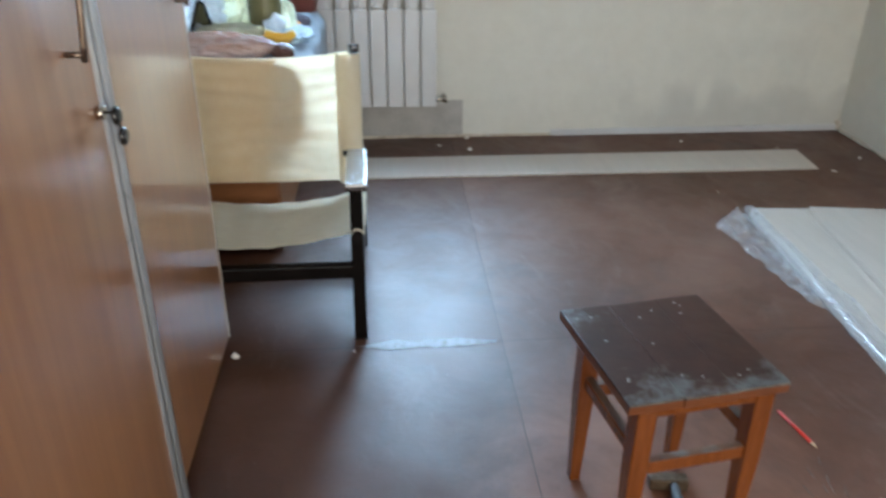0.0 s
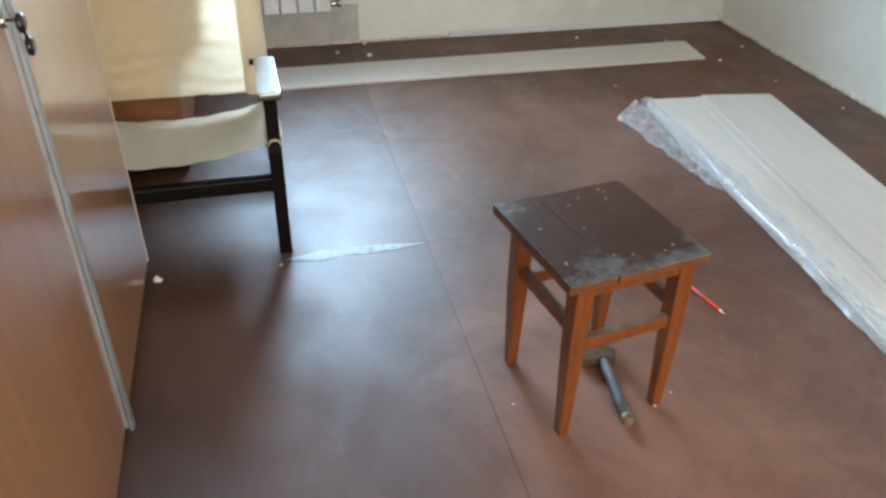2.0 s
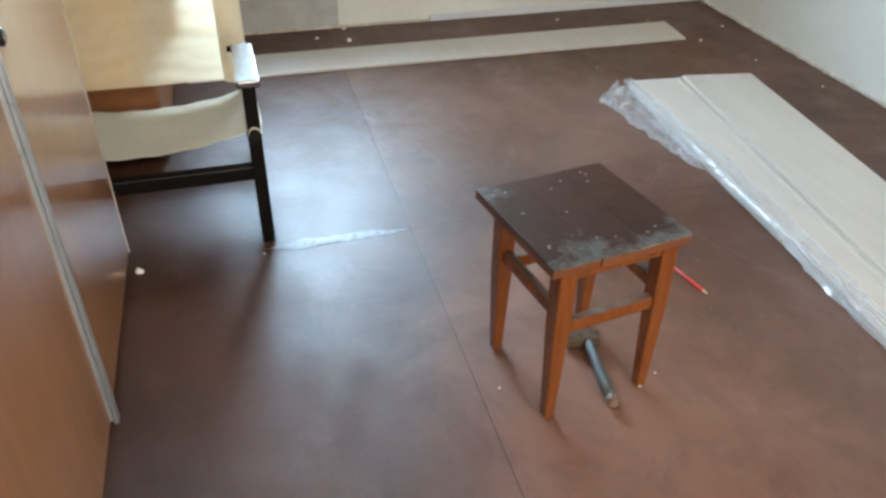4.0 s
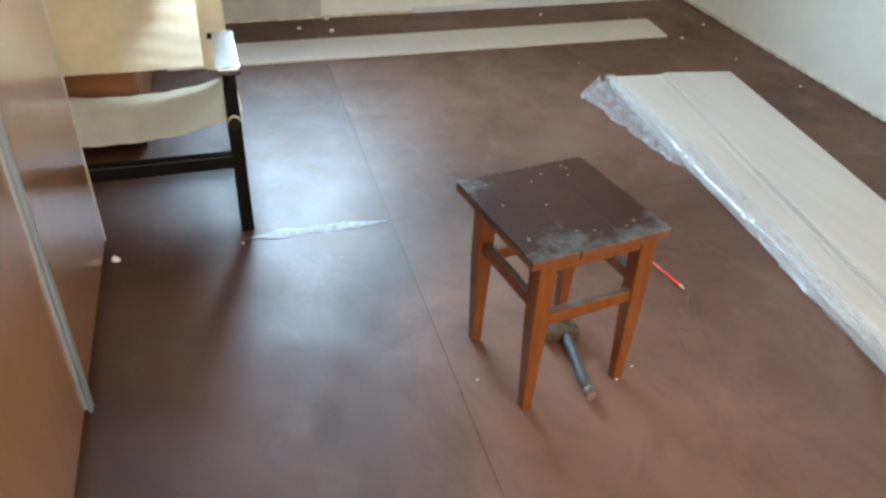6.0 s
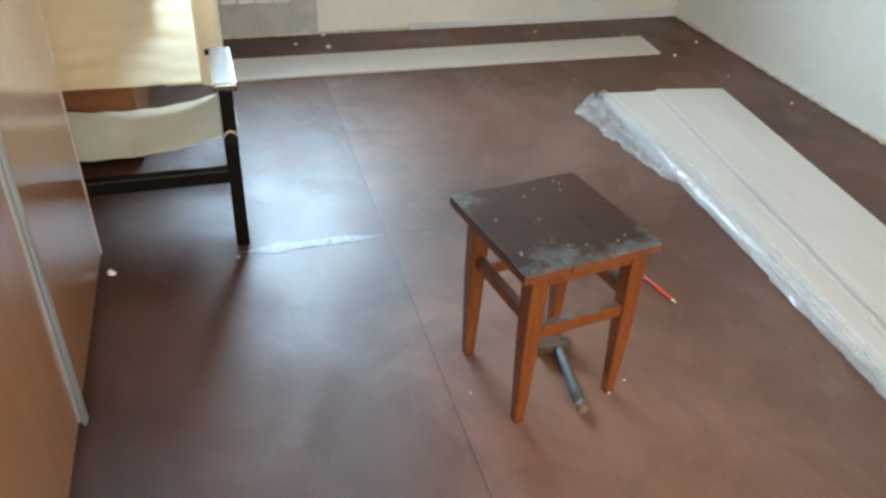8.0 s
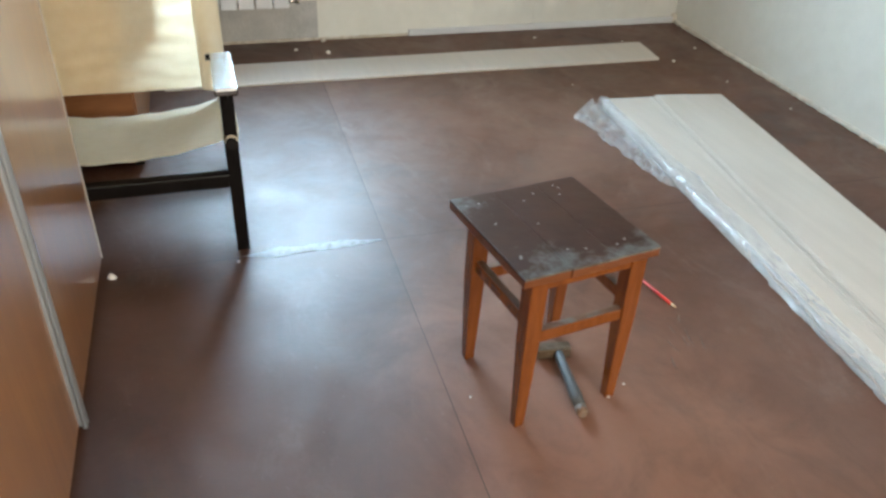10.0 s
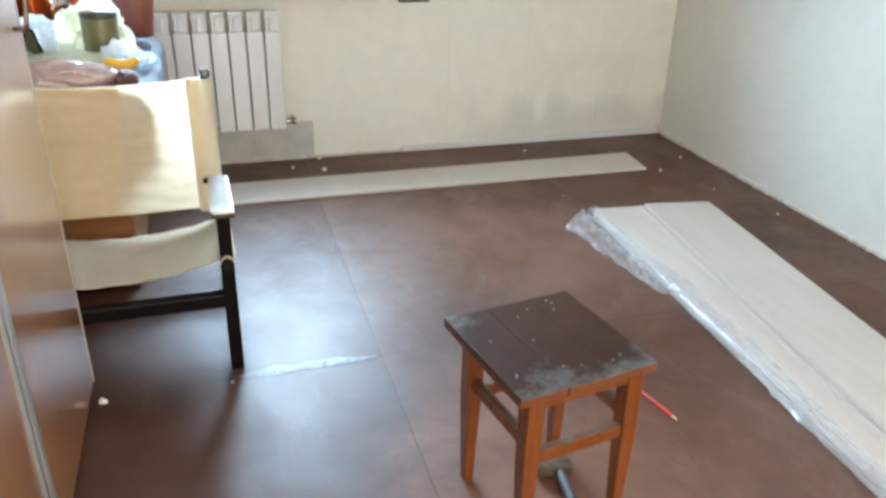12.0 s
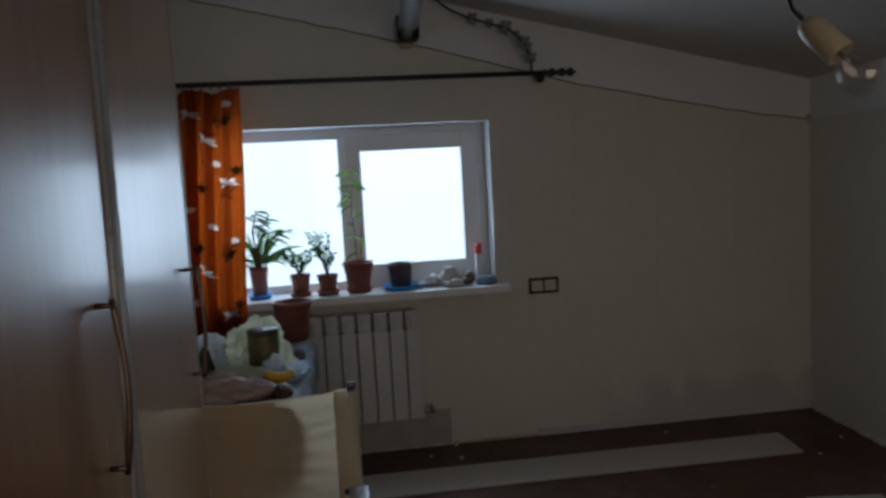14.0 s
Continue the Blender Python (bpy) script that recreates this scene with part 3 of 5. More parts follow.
bm = bead(-0.006, YS + 0.1, -0.006, -0.01, 0.014, 2)
rn = random.Random(14)
for k in range(130):
    y, r = rn.uniform(-3.2, -0.05), rn.uniform(0.003, 0.011)
    tube(bm, [(-0.010 - r * 0.6, y - r, r * 0.4), (-0.012 - r, y, r * 0.9), (-0.008 - r * 0.5, y + r * rn.uniform(0.6, 1.6), r * 0.5)], [r * 0.5, r, r * 0.4], 5)
setting("trim_east", skew(bm), FOAMPALE, "ragged pale plaster and foam along the wall foot", "foam seal")
setting("trim_north", bead(-3.0, -0.008, -1.60, -0.008, 0.010, 5), FOAM, "ragged brownish filler along the wall foot", "foam seal")
bm = tube(bmesh.new(), [(-0.01, -0.01, 0.0), (-0.01, -0.01, 0.05)], 0.02, 8)
tube(bm, [(-0.012, -0.012, 1.585), (-0.012, -0.012, 1.64)], 0.014, 8)
setting("trim_corner", bm, FOAM, "dabs of yellow foam in the wall corner", "foam seal")

# ---- window ----
win = thing("window_1", (-2.51, 0.14, WZ0), "white plastic double window, one sash, bright daylight behind", "window")
win["kind"] = "structure"


def frame_ring(x0, x1, z0, z1, w, y0, y1, bev=0.006):
    bm = bmesh.new()
    box(bm, x0, x0 + w, y0, y1, z0, z1, bev)
    box(bm, x1 - w, x1, y0, y1, z0, z1, bev)
    box(bm, x0 + w, x1 - w, y0, y1, z0, z0 + w, bev)
    box(bm, x0 + w, x1 - w, y0, y1, z1 - w, z1, bev)
    return bm


part("window_frame", frame_ring(WX0, WX1, WZ0, WZ1, 0.055, 0.15, 0.21), WHITE, win)
part("mullion", bx(-2.567, -2.48, 0.15, 0.21, WZ0 + 0.055, WZ1 - 0.055, 0.005), WHITE, win)
sash = part("sash", frame_ring(-2.535, -1.835, 0.88, 1.645, 0.085, 0.135, 0.195), WHITE, win, "opening sash")
p = part("pane", bx(-2.455, -1.915, 0.165, 0.169, 0.96, 1.565), glass, win)
p.visible_shadow = False
p = part("pane", bx(-3.19, -2.565, 0.178, 0.182, 0.88, 1.635), glass, win)
p.visible_shadow = False
part("window_handle", box(bx(-2.505, -2.485, 0.115, 0.135, 1.22, 1.28, 0.004), -2.503, -2.487, 0.105, 0.12, 1.12, 1.25, 0.005), WHITE, win)
sillb = setting("window_sill", bx(-3.30, -1.73, -0.11, 0.15, 0.80, 0.842, 0.008), WHITE, "white plastic window sill crowded with pots", "window sill")

# ---- wardrobe ----
CX, CY1, CYM = -2.955, -1.89, -2.50
ward = thing("wardrobe", (-3.25, -2.9, 0.0), "tall glossy brown wood-grain wardrobe with closed doors", "wardrobe")
part("body", bx(-3.56, CX - 0.022, -3.66, CY1 + 0.012, 0.0, 2.25, 0.003), WARD, ward)


def ward_door(y0, y1):
    d = part("door", bx(CX - 0.020, CX, y0, y1, 0.03, 2.23, 0.002), WARD, ward)
    return d


door_c = ward_door(-3.64, -3.10)
door_a = ward_door(-3.09, CYM - 0.018)
door_b = ward_door(CYM + 0.018, CY1)
part("edge_strip", bx(CX - 0.020, CX + 0.002, CY1 + 0.0005, CY1 + 0.006, 0.03, 2.23), EDGE, door_b, "pale edge banding")
for y in (CYM + 0.001, CYM + 0.0145):
    part("profile", tube(bmesh.new(), [(CX + 0.004, y, 0.0), (CX + 0.004, y, 2.22)], 0.0055, 10), ALU, door_b, "grey aluminium edge profile")
part("groove", bx(CX - 0.010, CX + 0.002, CYM + 0.002, CYM + 0.0135, 0.0, 2.22), DARKGAP, door_b)
part("profile", tube(bmesh.new(), [(CX + 0.001, CYM - 0.020, 0.03), (CX + 0.001, CYM - 0.020, 2.22)], 0.006, 8), ALU, door_a, "thin aluminium edge profile")
part("seal", bx(CX - 0.012, CX - 0.003, CYM - 0.016, CYM - 0.002, 0.03, 2.22), DARKGAP, door_a)


def bow_handle(y, z0, z1, door):
    bm = bmesh.new()
    pts = [(CX + 0.024 + 0.012 * math.sin(math.pi * k / 12), y, z1 - (z1 - z0) * k / 12) for k in range(13)]
    tube(bm, pts, 0.005, 8)
    tube(bm, [(CX, y, z1 - 0.01), (CX + 0.027, y, z1 - 0.01)], 0.0045, 8)
    tube(bm, [(CX, y, z0 + 0.01), (CX + 0.027, y, z0 + 0.01)], 0.0045, 8)
    part("handle", bm, BRONZE, door, "bowed dark metal handle")


bow_handle(-2.62, 0.97, 1.245, door_a)
bow_handle(-1.955, 0.95, 1.225, door_b)
lock = part("lock", tube(bmesh.new(), [(CX, -2.545, 0.875), (CX + 0.012, -2.545, 0.875)], 0.011, 12), CHROME, door_a, "chrome lock")
bm = tube(bmesh.new(), [(CX + 0.012, -2.545, 0.875), (CX + 0.03, -2.54, 0.873)], 0.003, 6)
for y, z in ((-2.552, 0.872), (-2.537, 0.834)):
    tube(bm, [(CX + 0.026, y, z), (CX + 0.028, y, z), (CX + 0.034, y, z), (CX + 0.037, y, z)], [0.010, 0.0145, 0.0145, 0.009], 18)
tube(bm, [(CX + 0.030, -2.552, 0.872), (CX + 0.032, -2.537, 0.834)], 0.0025, 6)
part("key", bm, BLACK, lock, "two keys with black plastic heads")

# ---- radiator below the window ----
rad = thing("radiator", (-2.49, -0.07, 0.0), "white ribbed wall radiator hung below the window sill", "radiator")
for k in range(7):
    x = -2.772 + 0.08 * k
    bm = bx(x + 0.0035, x + 0.0765, -0.145, -0.128, 0.20, 0.662, 0.005)
    box(bm, x + 0.030, x + 0.050, -0.130, -0.05, 0.215, 0.725, 0.004)
    box(bm, x + 0.010, x + 0.070, -0.112, -0.055, 0.640, 0.725, 0.004)
    box(bm, x + 0.006, x + 0.074, -0.128, -0.058, 0.205, 0.235, 0.008)
    box(bm, x + 0.006, x + 0.074, -0.120, -0.058, 0.712, 0.735, 0.006)
    box(bm, x + 0.008, x + 0.072, -0.140, -0.060, 0.737, 0.750, 0.004)
    part("section", bm, ENAMEL, rad)
bm = tube(bmesh.new(), [(-2.23, -0.09, 0.222), (-2.165, -0.09, 0.222), (-2.165, -0.09, 0.222)], 0.012, 10)
tube(bm, [(-2.175, -0.09, 0.222), (-2.160, -0.09, 0.222)], 0.019, 8)
tube(bm, [(-2.168, -0.09, 0.222), (-2.168, 0.0, 0.222)], 0.009, 8)
part("valve", bm, CHROME, rad, "metal pipe valve")
for x in (-2.65, -2.33):
    part("bracket", bx(x, x + 0.02, -0.06, 0.0, 0.66, 0.69), ENAMEL, rad)

# ---- wall switch ----
sw = thing("wall_switch", (-1.537, -0.004, 0.809), "double light switch with cream keys in dark frame", "switch")
part("frame", frame_ring(-1.617, -1.457, 0.768, 0.851, 0.012, -0.016, -0.004, 0.002), BLACK, sw, "dark frame")
part("frame", bx(-1.541, -1.533, -0.015, -0.004, 0.780, 0.839), BLACK, sw)
for x0 in (-1.604, -1.532):
    part("key", bx(x0, x0 + 0.062, -0.019, -0.004, 0.781, 0.838, 0.003), KEYCREAM, sw, "cream rocker key")

# ---- curtain rod, curtain, garland, ceiling tube ----
rod = thing("curtain_rod", (-2.4, -0.1, 1.895), "black metal curtain rod with turned finial above the window", "curtain rod")
part("pole", tube(bmesh.new(), [(-3.60, -0.1, 1.898), (-1.50, -0.1, 1.898)], 0.0125, 12), IRON, rod)
fin = [(0.013, 0), (0.018, 0.01), (0.010, 0.025), (0.021, 0.045), (0.021, 0.055), (0.010, 0.075), (0.022, 0.10), (0.022, 0.108), (0.009, 0.125), (0.024, 0.145), (0.014, 0.165), (0.001, 0.178)]
part("finial", lathe(bmesh.new(), fin, (-1.525, -0.1, 1.898), 14, Matrix.Rotation(radians(90), 4, "Y")), IRON, rod)
bm = tube(bmesh.new(), [(-1.535, -0.005, 1.89), (-1.535, -0.1, 1.878)], 0.009, 8)
lathe(bm, [(0.001, -0.024), (0.017, -0.017), (0.024, 0), (0.017, 0.017), (0.001, 0.024)], (-1.535, -0.1, 1.872), 12)
part("bracket", bm, IRON, rod)
bm = tube(bmesh.new(), [(-3.58, -0.005, 1.89), (-3.58, -0.1, 1.89)], 0.009, 8)
part("bracket", bm, IRON, rod)


def curt(u, v, off=0.0):
    """u across the cloth, v down it."""
    x0, x1 = -3.36 - 0.02 * v, -3.008 - 0.035 * v + 0.006 * math.sin(v * 5)
    x = x0 + (x1 - x0) * u
    amp = (0.038 + 0.014 * v) * (0.15 + 0.85 * min(1, (1 - u) * 1.8))
    y = -0.098 - amp * math.sin(u * 27 + 1.2 * math.sin(v * 2.3)) - 0.012 * math.sin(u * 9 + v * 3) - 0.055 * min(1, v * 1.2) - off
    return Vector((x, y, 1.868 - 1.165 * v - 0.01 * math.sin(u * 12)))


cur = thing("curtain", (-3.18, -0.1, 0.70), "sheer orange curtain printed with birds and dark leaves", "curtain")
BIRD = [(2.2, 0.050, 0.010), (0.2, 0.055, 0.013), (-0.3, 0.075, 0.008), (1.6, 0.035, 0.007), (-2.6, 0.03, 0.006)]
DOT = [(0.0, 0.034, 0.016), (1.6, 0.024, 0.014), (3.1, 0.015, 0.012)]
WHITES = [(0.80, 0.06, DOT), (0.50, 0.20, BIRD), (0.76, 0.375, BIRD), (0.84, 0.62, DOT), (0.55, 0.55, DOT), (0.74, 0.915, BIRD),
          (0.42, 0.74, BIRD), (0.62, 0.29, DOT), (0.30, 0.10, BIRD), (0.25, 0.48, DOT), (0.20, 0.86, BIRD)]


def motif_hole(u, v):
    """Whether the cloth is cut away here, so that daylight reaches a white motif."""
    for u0, v0, shape in WHITES:
        dx, dz = (u - u0) * 0.35, (v0 - v) * 1.165
        if dx * dx + dz * dz > 0.01:
            continue
        for ang, ln, wd in shape:
            px, pz = dx * math.cos(ang) + dz * math.sin(ang), dz * math.cos(ang) - dx * math.sin(ang)
            if ((px / (ln * 0.85) - 0.5) / 0.42) ** 2 + (pz / (wd * 0.85 * 0.78)) ** 2 < 1:
                return True
    return False


bm = sheet(bmesh.new(), curt, 150, 260)
bm.faces.ensure_lookup_table()
gone = [f for k, f in enumerate(bm.faces) if motif_hole((k // 260 + 0.5) / 150, (k % 260 + 0.5) / 260)]
bmesh.ops.delete(bm, geom=gone, context="FACES")
cloth = part("cloth", bm, ORANGE, cur)
bm = bmesh.new()
for k in range(9):
    x = -3.35 + 0.042 * k
    pts = [(x, -0.1 + 0.021 * math.cos(a), 1.892 + 0.021 * math.sin(a)) for a in (2 * math.pi * i / 12 for i in range(13))]
    part("ring", tube(bmesh.new(), pts, 0.0025, 5, False), CHROME, cur, "small metal curtain ring")


def blot(bm, u0, v0, shape, grow=1.25):
    """A printed motif that follows the cloth; shape: petals (angle, length, width) in metres."""
    for ang, ln, wd in shape:
        ring = []
        ln, wd = ln * grow, wd * grow
        for k in range(10):
            a = 2 * math.pi * k / 10
            px, pz = ln * (0.5 + 0.5 * math.cos(a)), wd * math.sin(a)
            du, dv = px * math.cos(ang) - pz * math.sin(ang), px * math.sin(ang) + pz * math.cos(ang)
            ring.append(bm.verts.new(curt(min(0.995, max(0.005, u0 + du / 0.35)), min(0.99, max(0.01, v0 - dv / 1.165)), 0.0025)))
        bm.faces.new(ring)


LEAF = [(0.4, 0.028, 0.008), (1.5, 0.022, 0.008), (2.7, 0.026, 0.007), (-1.0, 0.018, 0.007), (-2.2, 0.024, 0.006)]
TWIG = [(0.3, 0.09, 0.003), (0.9, 0.05, 0.0025), (-0.5, 0.05, 0.0025)]
for u, v, s in WHITES:
    bm = bmesh.new()
    blot(bm, u, v, s, 0.85)
    part("printed_bird", bm, PRINTW, cloth, "white printed motif")
for u, v, s in ((0.78, 0.125, LEAF), (0.90, 0.335, LEAF), (0.44, 0.40, LEAF), (0.78, 0.67, LEAF), (0.90, 0.885, LEAF), (0.70, 0.42, TWIG), (0.66, 0.655, TWIG),
                (0.38, 0.19, TWIG), (0.36, 0.65, LEAF), (0.62, 0.945, TWIG), (0.15, 0.30, LEAF), (0.18, 0.66, LEAF), (0.60, 0.12, TWIG)):
    bm = bmesh.new()
    blot(bm, u, v, s)
    part("printed_leaf", bm, PRINTB, cloth, "dark brown printed motif")

tub = thing("ceiling_tube", (-2.19, -0.05, 2.12), "shiny steel tube with black end clamp under ceiling", "metal tube")
bm = bmesh.new()
tube(bm, [(-2.193, -0.10, 2.125), (-2.46, -4.6, 2.125)], 0.046, 20)
part("tube", bm, STEEL, tub)
bm = bmesh.new()
box(bm, -2.250, -2.236, -0.17, -0.035, 2.075, 2.185, 0.005)
box(bm, -2.154, -2.140, -0.17, -0.035, 2.075, 2.185, 0.005)
box(bm, -2.236, -2.154, -0.10, -0.035, 2.070, 2.10, 0.005)
part("clamp", bm, BLACK, tub, "black end clamp")
part("wall_plate", bx(-2.225, -2.165, -0.036, -0.004, 2.055, 2.14, 0.004), FOAM, tub, "raw wooden fixing block")
for y in (-1.2, -3.4):
    x = -2.193 + 0.0593 * (y + 0.1)
    part("hanger", tube(bmesh.new(), [(x, y, 2.16), (x, y, ceil_z(x) + 0.01)], 0.012, 8), STEEL, tub)

gar = thing("flower_garland", (-1.8, -0.1, 1.91), "faded grey-blue artificial flower garland draped from ceiling to rod", "garland")
GP = [(-2.10, -0.09, 2.33), (-2.03, -0.09, 2.26), (-1.985, -0.1, 2.222), (-1.93, -0.1, 2.195), (-1.87, -0.1, 2.172), (-1.785, -0.1, 2.148), (-1.706, -0.1, 2.125),
      (-1.65, -0.1, 2.09), (-1.615, -0.1, 2.05), (-1.59, -0.1, 2.00), (-1.578, -0.1, 1.95), (-1.578, -0.1, 1.905)]
part("stem", tube(bmesh.new(), GP, 0.006, 6), GARSTEM, gar)
for c, s in ((4, 1.0), (5, 0.8), (6, 1.2), (7, 0.7), (8, 1.15), (9, 1.0), (10, 1.1)):
    bm = bmesh.new()
    o = Vector(GP[c]) if c < 9 else (Vector(GP[c]) + Vector(GP[c - 1])) / 2
    for k in range(6):
        a = k * 1.047 + c
        d = Vector((math.cos(a), -0.4 * math.sin(2 * a), math.sin(a)))
        e = Vector((-math.sin(a), 0.35, math.cos(a)))
        vs = [bm.verts.new(o + q * s) for q in (d * 0.004, d * 0.018 + e * 0.014, d * 0.033 + e * 0.006, d * 0.033 - e * 0.006, d * 0.018 - e * 0.014)]
        bm.faces.new(vs)
    bmesh.ops.create_icosphere(bm, subdivisions=1, radius=0.010 * s, matrix=Matrix.Translation(o))
    part("flower", bm, GARFLOW, gar)

# ---- bulb on a bent cord ----
lamp = thing("hanging_bulb", (-1.945, -2.81, 2.26), "bare clear bulb in a cream socket on bent cord", "lamp")
ax = Vector((0.030, -0.044, -0.060)).normalized()
lean = ax.to_track_quat("Z", "Y").to_matrix().to_4x4()
so = Vector((-1.919, -2.818, 1.588))
part("socket", lathe(bmesh.new(), [(0.001, -0.004), (0.011, -0.003), (0.017, 0.004), (0.0197, 0.016), (0.0203, 0.066), (0.0185, 0.068), (0.0178, 0.030), (0.001, 0.028)], so, 24, lean), SOCKET, lamp, "cream bakelite socket")
bulb = part("bulb", lathe(bmesh.new(), [(0.0113, 0.0550), (0.0122, 0.0686), (0.0186, 0.0792), (0.0278, 0.0935), (0.0307, 0.1079), (0.0278, 0.1222), (0.0186, 0.1320), (0.0012, 0.1356), (0.0012, 0.1350), (0.0180, 0.1314), (0.0271, 0.1219), (0.0300, 0.1079), (0.0271, 0.0939), (0.0180, 0.0797), (0.0117, 0.0689), (0.0107, 0.0550)], so, 24, lean), bulb_glass, lamp, "clear glass bulb")
bulb.visible_shadow = False
bm = tube(bmesh.new(), [so + ax * 0.06, so + ax * 0.085], 0.003, 6)
sd = ax.orthogonal().normalized()
tube(bm, [so + ax * 0.088 - sd * 0.011, so + ax * 0.097, so + ax * 0.088 + sd * 0.011], 0.0008, 5)
part("filament_stem", bm, CHROME, bulb)
part("cord", tube(bmesh.new(), [so - ax * 0.003, so - ax * 0.03, so + Vector((-0.035, 0.018, 0.10)), so + Vector((-0.03, 0.015, 0.3)), (-1.945, -2.81, ceil_z(-1.945) + 0.01)], 0.0035, 8), BLACK, lamp, "black twisted cord")

# ---- desk ----
DX, DY0, DZ = -2.795, -1.30, 0.672
desk = thing("desk", (-3.1, -0.7, 0.0), "old orange-brown wooden desk under the window corner", "desk")
part("tabletop", bx(-3.60, DX, DY0 - 0.015, -0.16, DZ - 0.028, DZ, 0.004), DESK, desk)
part("side_panel", bx(-2.875, -2.855, DY0 + 0.02, -0.20, 0.02, DZ - 0.028, 0.002), DESK, desk)
part("side_panel", bx(-3.58, -3.56, DY0 + 0.02, -0.20, 0.0, DZ - 0.028, 0.002), DESK, desk)
part("pedestal", bx(-3.54, -2.877, DY0 + 0.018, -0.22, 0.02, DZ - 0.03, 0.002), DESK, desk)
part("front_panel", bx(-3.54, -2.86, DY0, DY0 + 0.017, 0.03, 0.64, 0.003), DESK, desk)
for x, y in ((-3.55, DY0 + 0.05), (-2.88, DY0 + 0.05), (-3.55, -0.24), (-2.88, -0.24)):
    part("foot", bx(x - 0.015, x + 0.015, y - 0.015, y + 0.015, 0.0, 0.021), DARKWOOD, desk)


def oil(u, v):
    """Oilcloth over the desk, with its hem hanging at the open side."""
    y = DY0 - 0.02 + (-0.18 - DY0) * v
    s = u * 0.95
    crease = 0.003 * noise.noise((s * 9, y * 9, 1)) + 0.003
    if s < 0.742:
        return (-3.53 + s, y, DZ + 0.003 + crease)
    d = s - 0.742
    flare = 0.055 * min(1, d / 0.07)
    return (-2.788 + flare + 0.010 * math.sin(y * 17) * min(1, d * 9), y, DZ + 0.004 - 0.6 * d * min(1, d / 0.05) - max(0, d - 0.05) * (0.35 + 0.25 * noise.noise((y * 4, 2, 2))))


bm = sheet(bmesh.new(), oil, 76, 60)
tagged(part("oilcloth", bm, OILCLOTH), "shiny pale blue plastic oilcloth over the desk", "tablecloth")

# ---- pots ----


def pot(name, x, y, z, r, h, mat, label, rim=0.008, foot=0.72, saucer=None, soil=True, group="plant pots", smat=None):
    t = thing(name, (x, y, z), label, "plant pot", group)
    z1 = z
    if saucer:
        part("saucer", lathe(bmesh.new(), [(0.001, 0.001), (saucer * 0.8, 0.001), (saucer, 0.022), (saucer - 0.005, 0.022), (saucer * 0.78, 0.006), (0.001, 0.006)], (x, y, z), 28), smat or mat, t)
        z1 = z + 0.0065
    prof = [(0.001, 0.0), (r * foot, 0.0), (r * (foot + (1 - foot) * 0.75), h * 0.72), (r - 0.002, h - 0.022), (r, h - 0.020), (r + rim * 0.3, h), (r - 0.006, h), (r * 0.86, h * 0.8)]
    part("pot", lathe(bmesh.new(), prof, (x, y, z1), 28), mat, t)
    if soil:
        part("soil", lathe(bmesh.new(), [(0.001, h * 0.86), (r * 0.5, h * 0.87), (r * 0.88, h * 0.83)], (x, y, z1), 20), SOIL, t)
    return t, z1


def leaf(bm, base, way, up, ln, wd, droop, n=6):
    base, way, up = Vector(base), Vector(way).normalized(), Vector(up)
    side = (way.cross(up) + Vector((0.001, 0, 0))).normalized()
    prev = None
    for k in range(n + 1):
        s = k / n
        c = base + way * ln * s + Vector((0, 0, -droop * ln * s * s))
        w = wd * math.sin(math.pi * min(0.97, 0.12 + 0.85 * s)) ** 0.8
        pr = (bm.verts.new(c - side * w), bm.verts.new(c + Vector((0, 0, -w * 0.4))), bm.verts.new(c + side * w))
        if prev:
            bm.faces.new((prev[0], prev[1], pr[1], pr[0])).smooth = True
            bm.faces.new((prev[1], prev[2], pr[2], pr[1])).smooth = True
        prev = pr


SZ = 0.8425
rnd = random.Random(4)
t1, z1 = pot("potted_plant", -3.00, 0.045, SZ, 0.048, 0.15, TERRA, "tall terracotta pot of arching green leaves, blue saucer", saucer=0.065, smat=BLUE)
bm = bmesh.new()
for k in range(28):
    a, e = rnd.uniform(0, 6.28), rnd.uniform(0.35, 1.5)
    w = Vector((math.cos(a) * math.cos(e), 0.45 * math.sin(a) * math.cos(e), math.sin(e)))
    leaf(bm, (-3.0 + 0.01 * math.cos(a), 0.045, z1 + 0.13 + 0.0024 * k), w, (0.1, -1, 0.25), rnd.uniform(0.12, 0.30), rnd.uniform(0.005, 0.010), rnd.uniform(0.1, 0.8))
part("leaves", bm, GREEN, t1)
part("stem", tube(bmesh.new(), [(-3.0, 0.045, z1 + 0.11), (-2.998, 0.045, z1 + 0.27)], [0.008, 0.005], 7), STEM, t1)
for tx, tz in ((-2.93, 0.40), (-2.84, 0.33), (-2.99, 0.43), (-2.80, 0.20)):
    tip = Vector((tx, 0.04, z1 + tz))
    mid = Vector(((tx - 3.0) / 2 - 0.02, 0.04, z1 + 0.62 * tz + 0.08))
    stalk = part("stem", tube(bmesh.new(), [(-3.0, 0.045, z1 + 0.12), mid, tip], [0.006, 0.005, 0.003], 6), STEM, t1)
    bm = bmesh.new()
    for k in range(13):
        c, a = mid.lerp(tip, rnd.uniform(-0.3, 1.0)), rnd.uniform(0, 6.28)
        leaf(bm, c, (math.cos(a), 0.4 * math.sin(a), rnd.uniform(-0.2, 0.7)), (0.1, -1, 0.25), rnd.uniform(0.05, 0.11), rnd.uniform(0.004, 0.007), rnd.uniform(0.2, 1.0), 4)
    part("leaves", bm, GREEN, stalk)


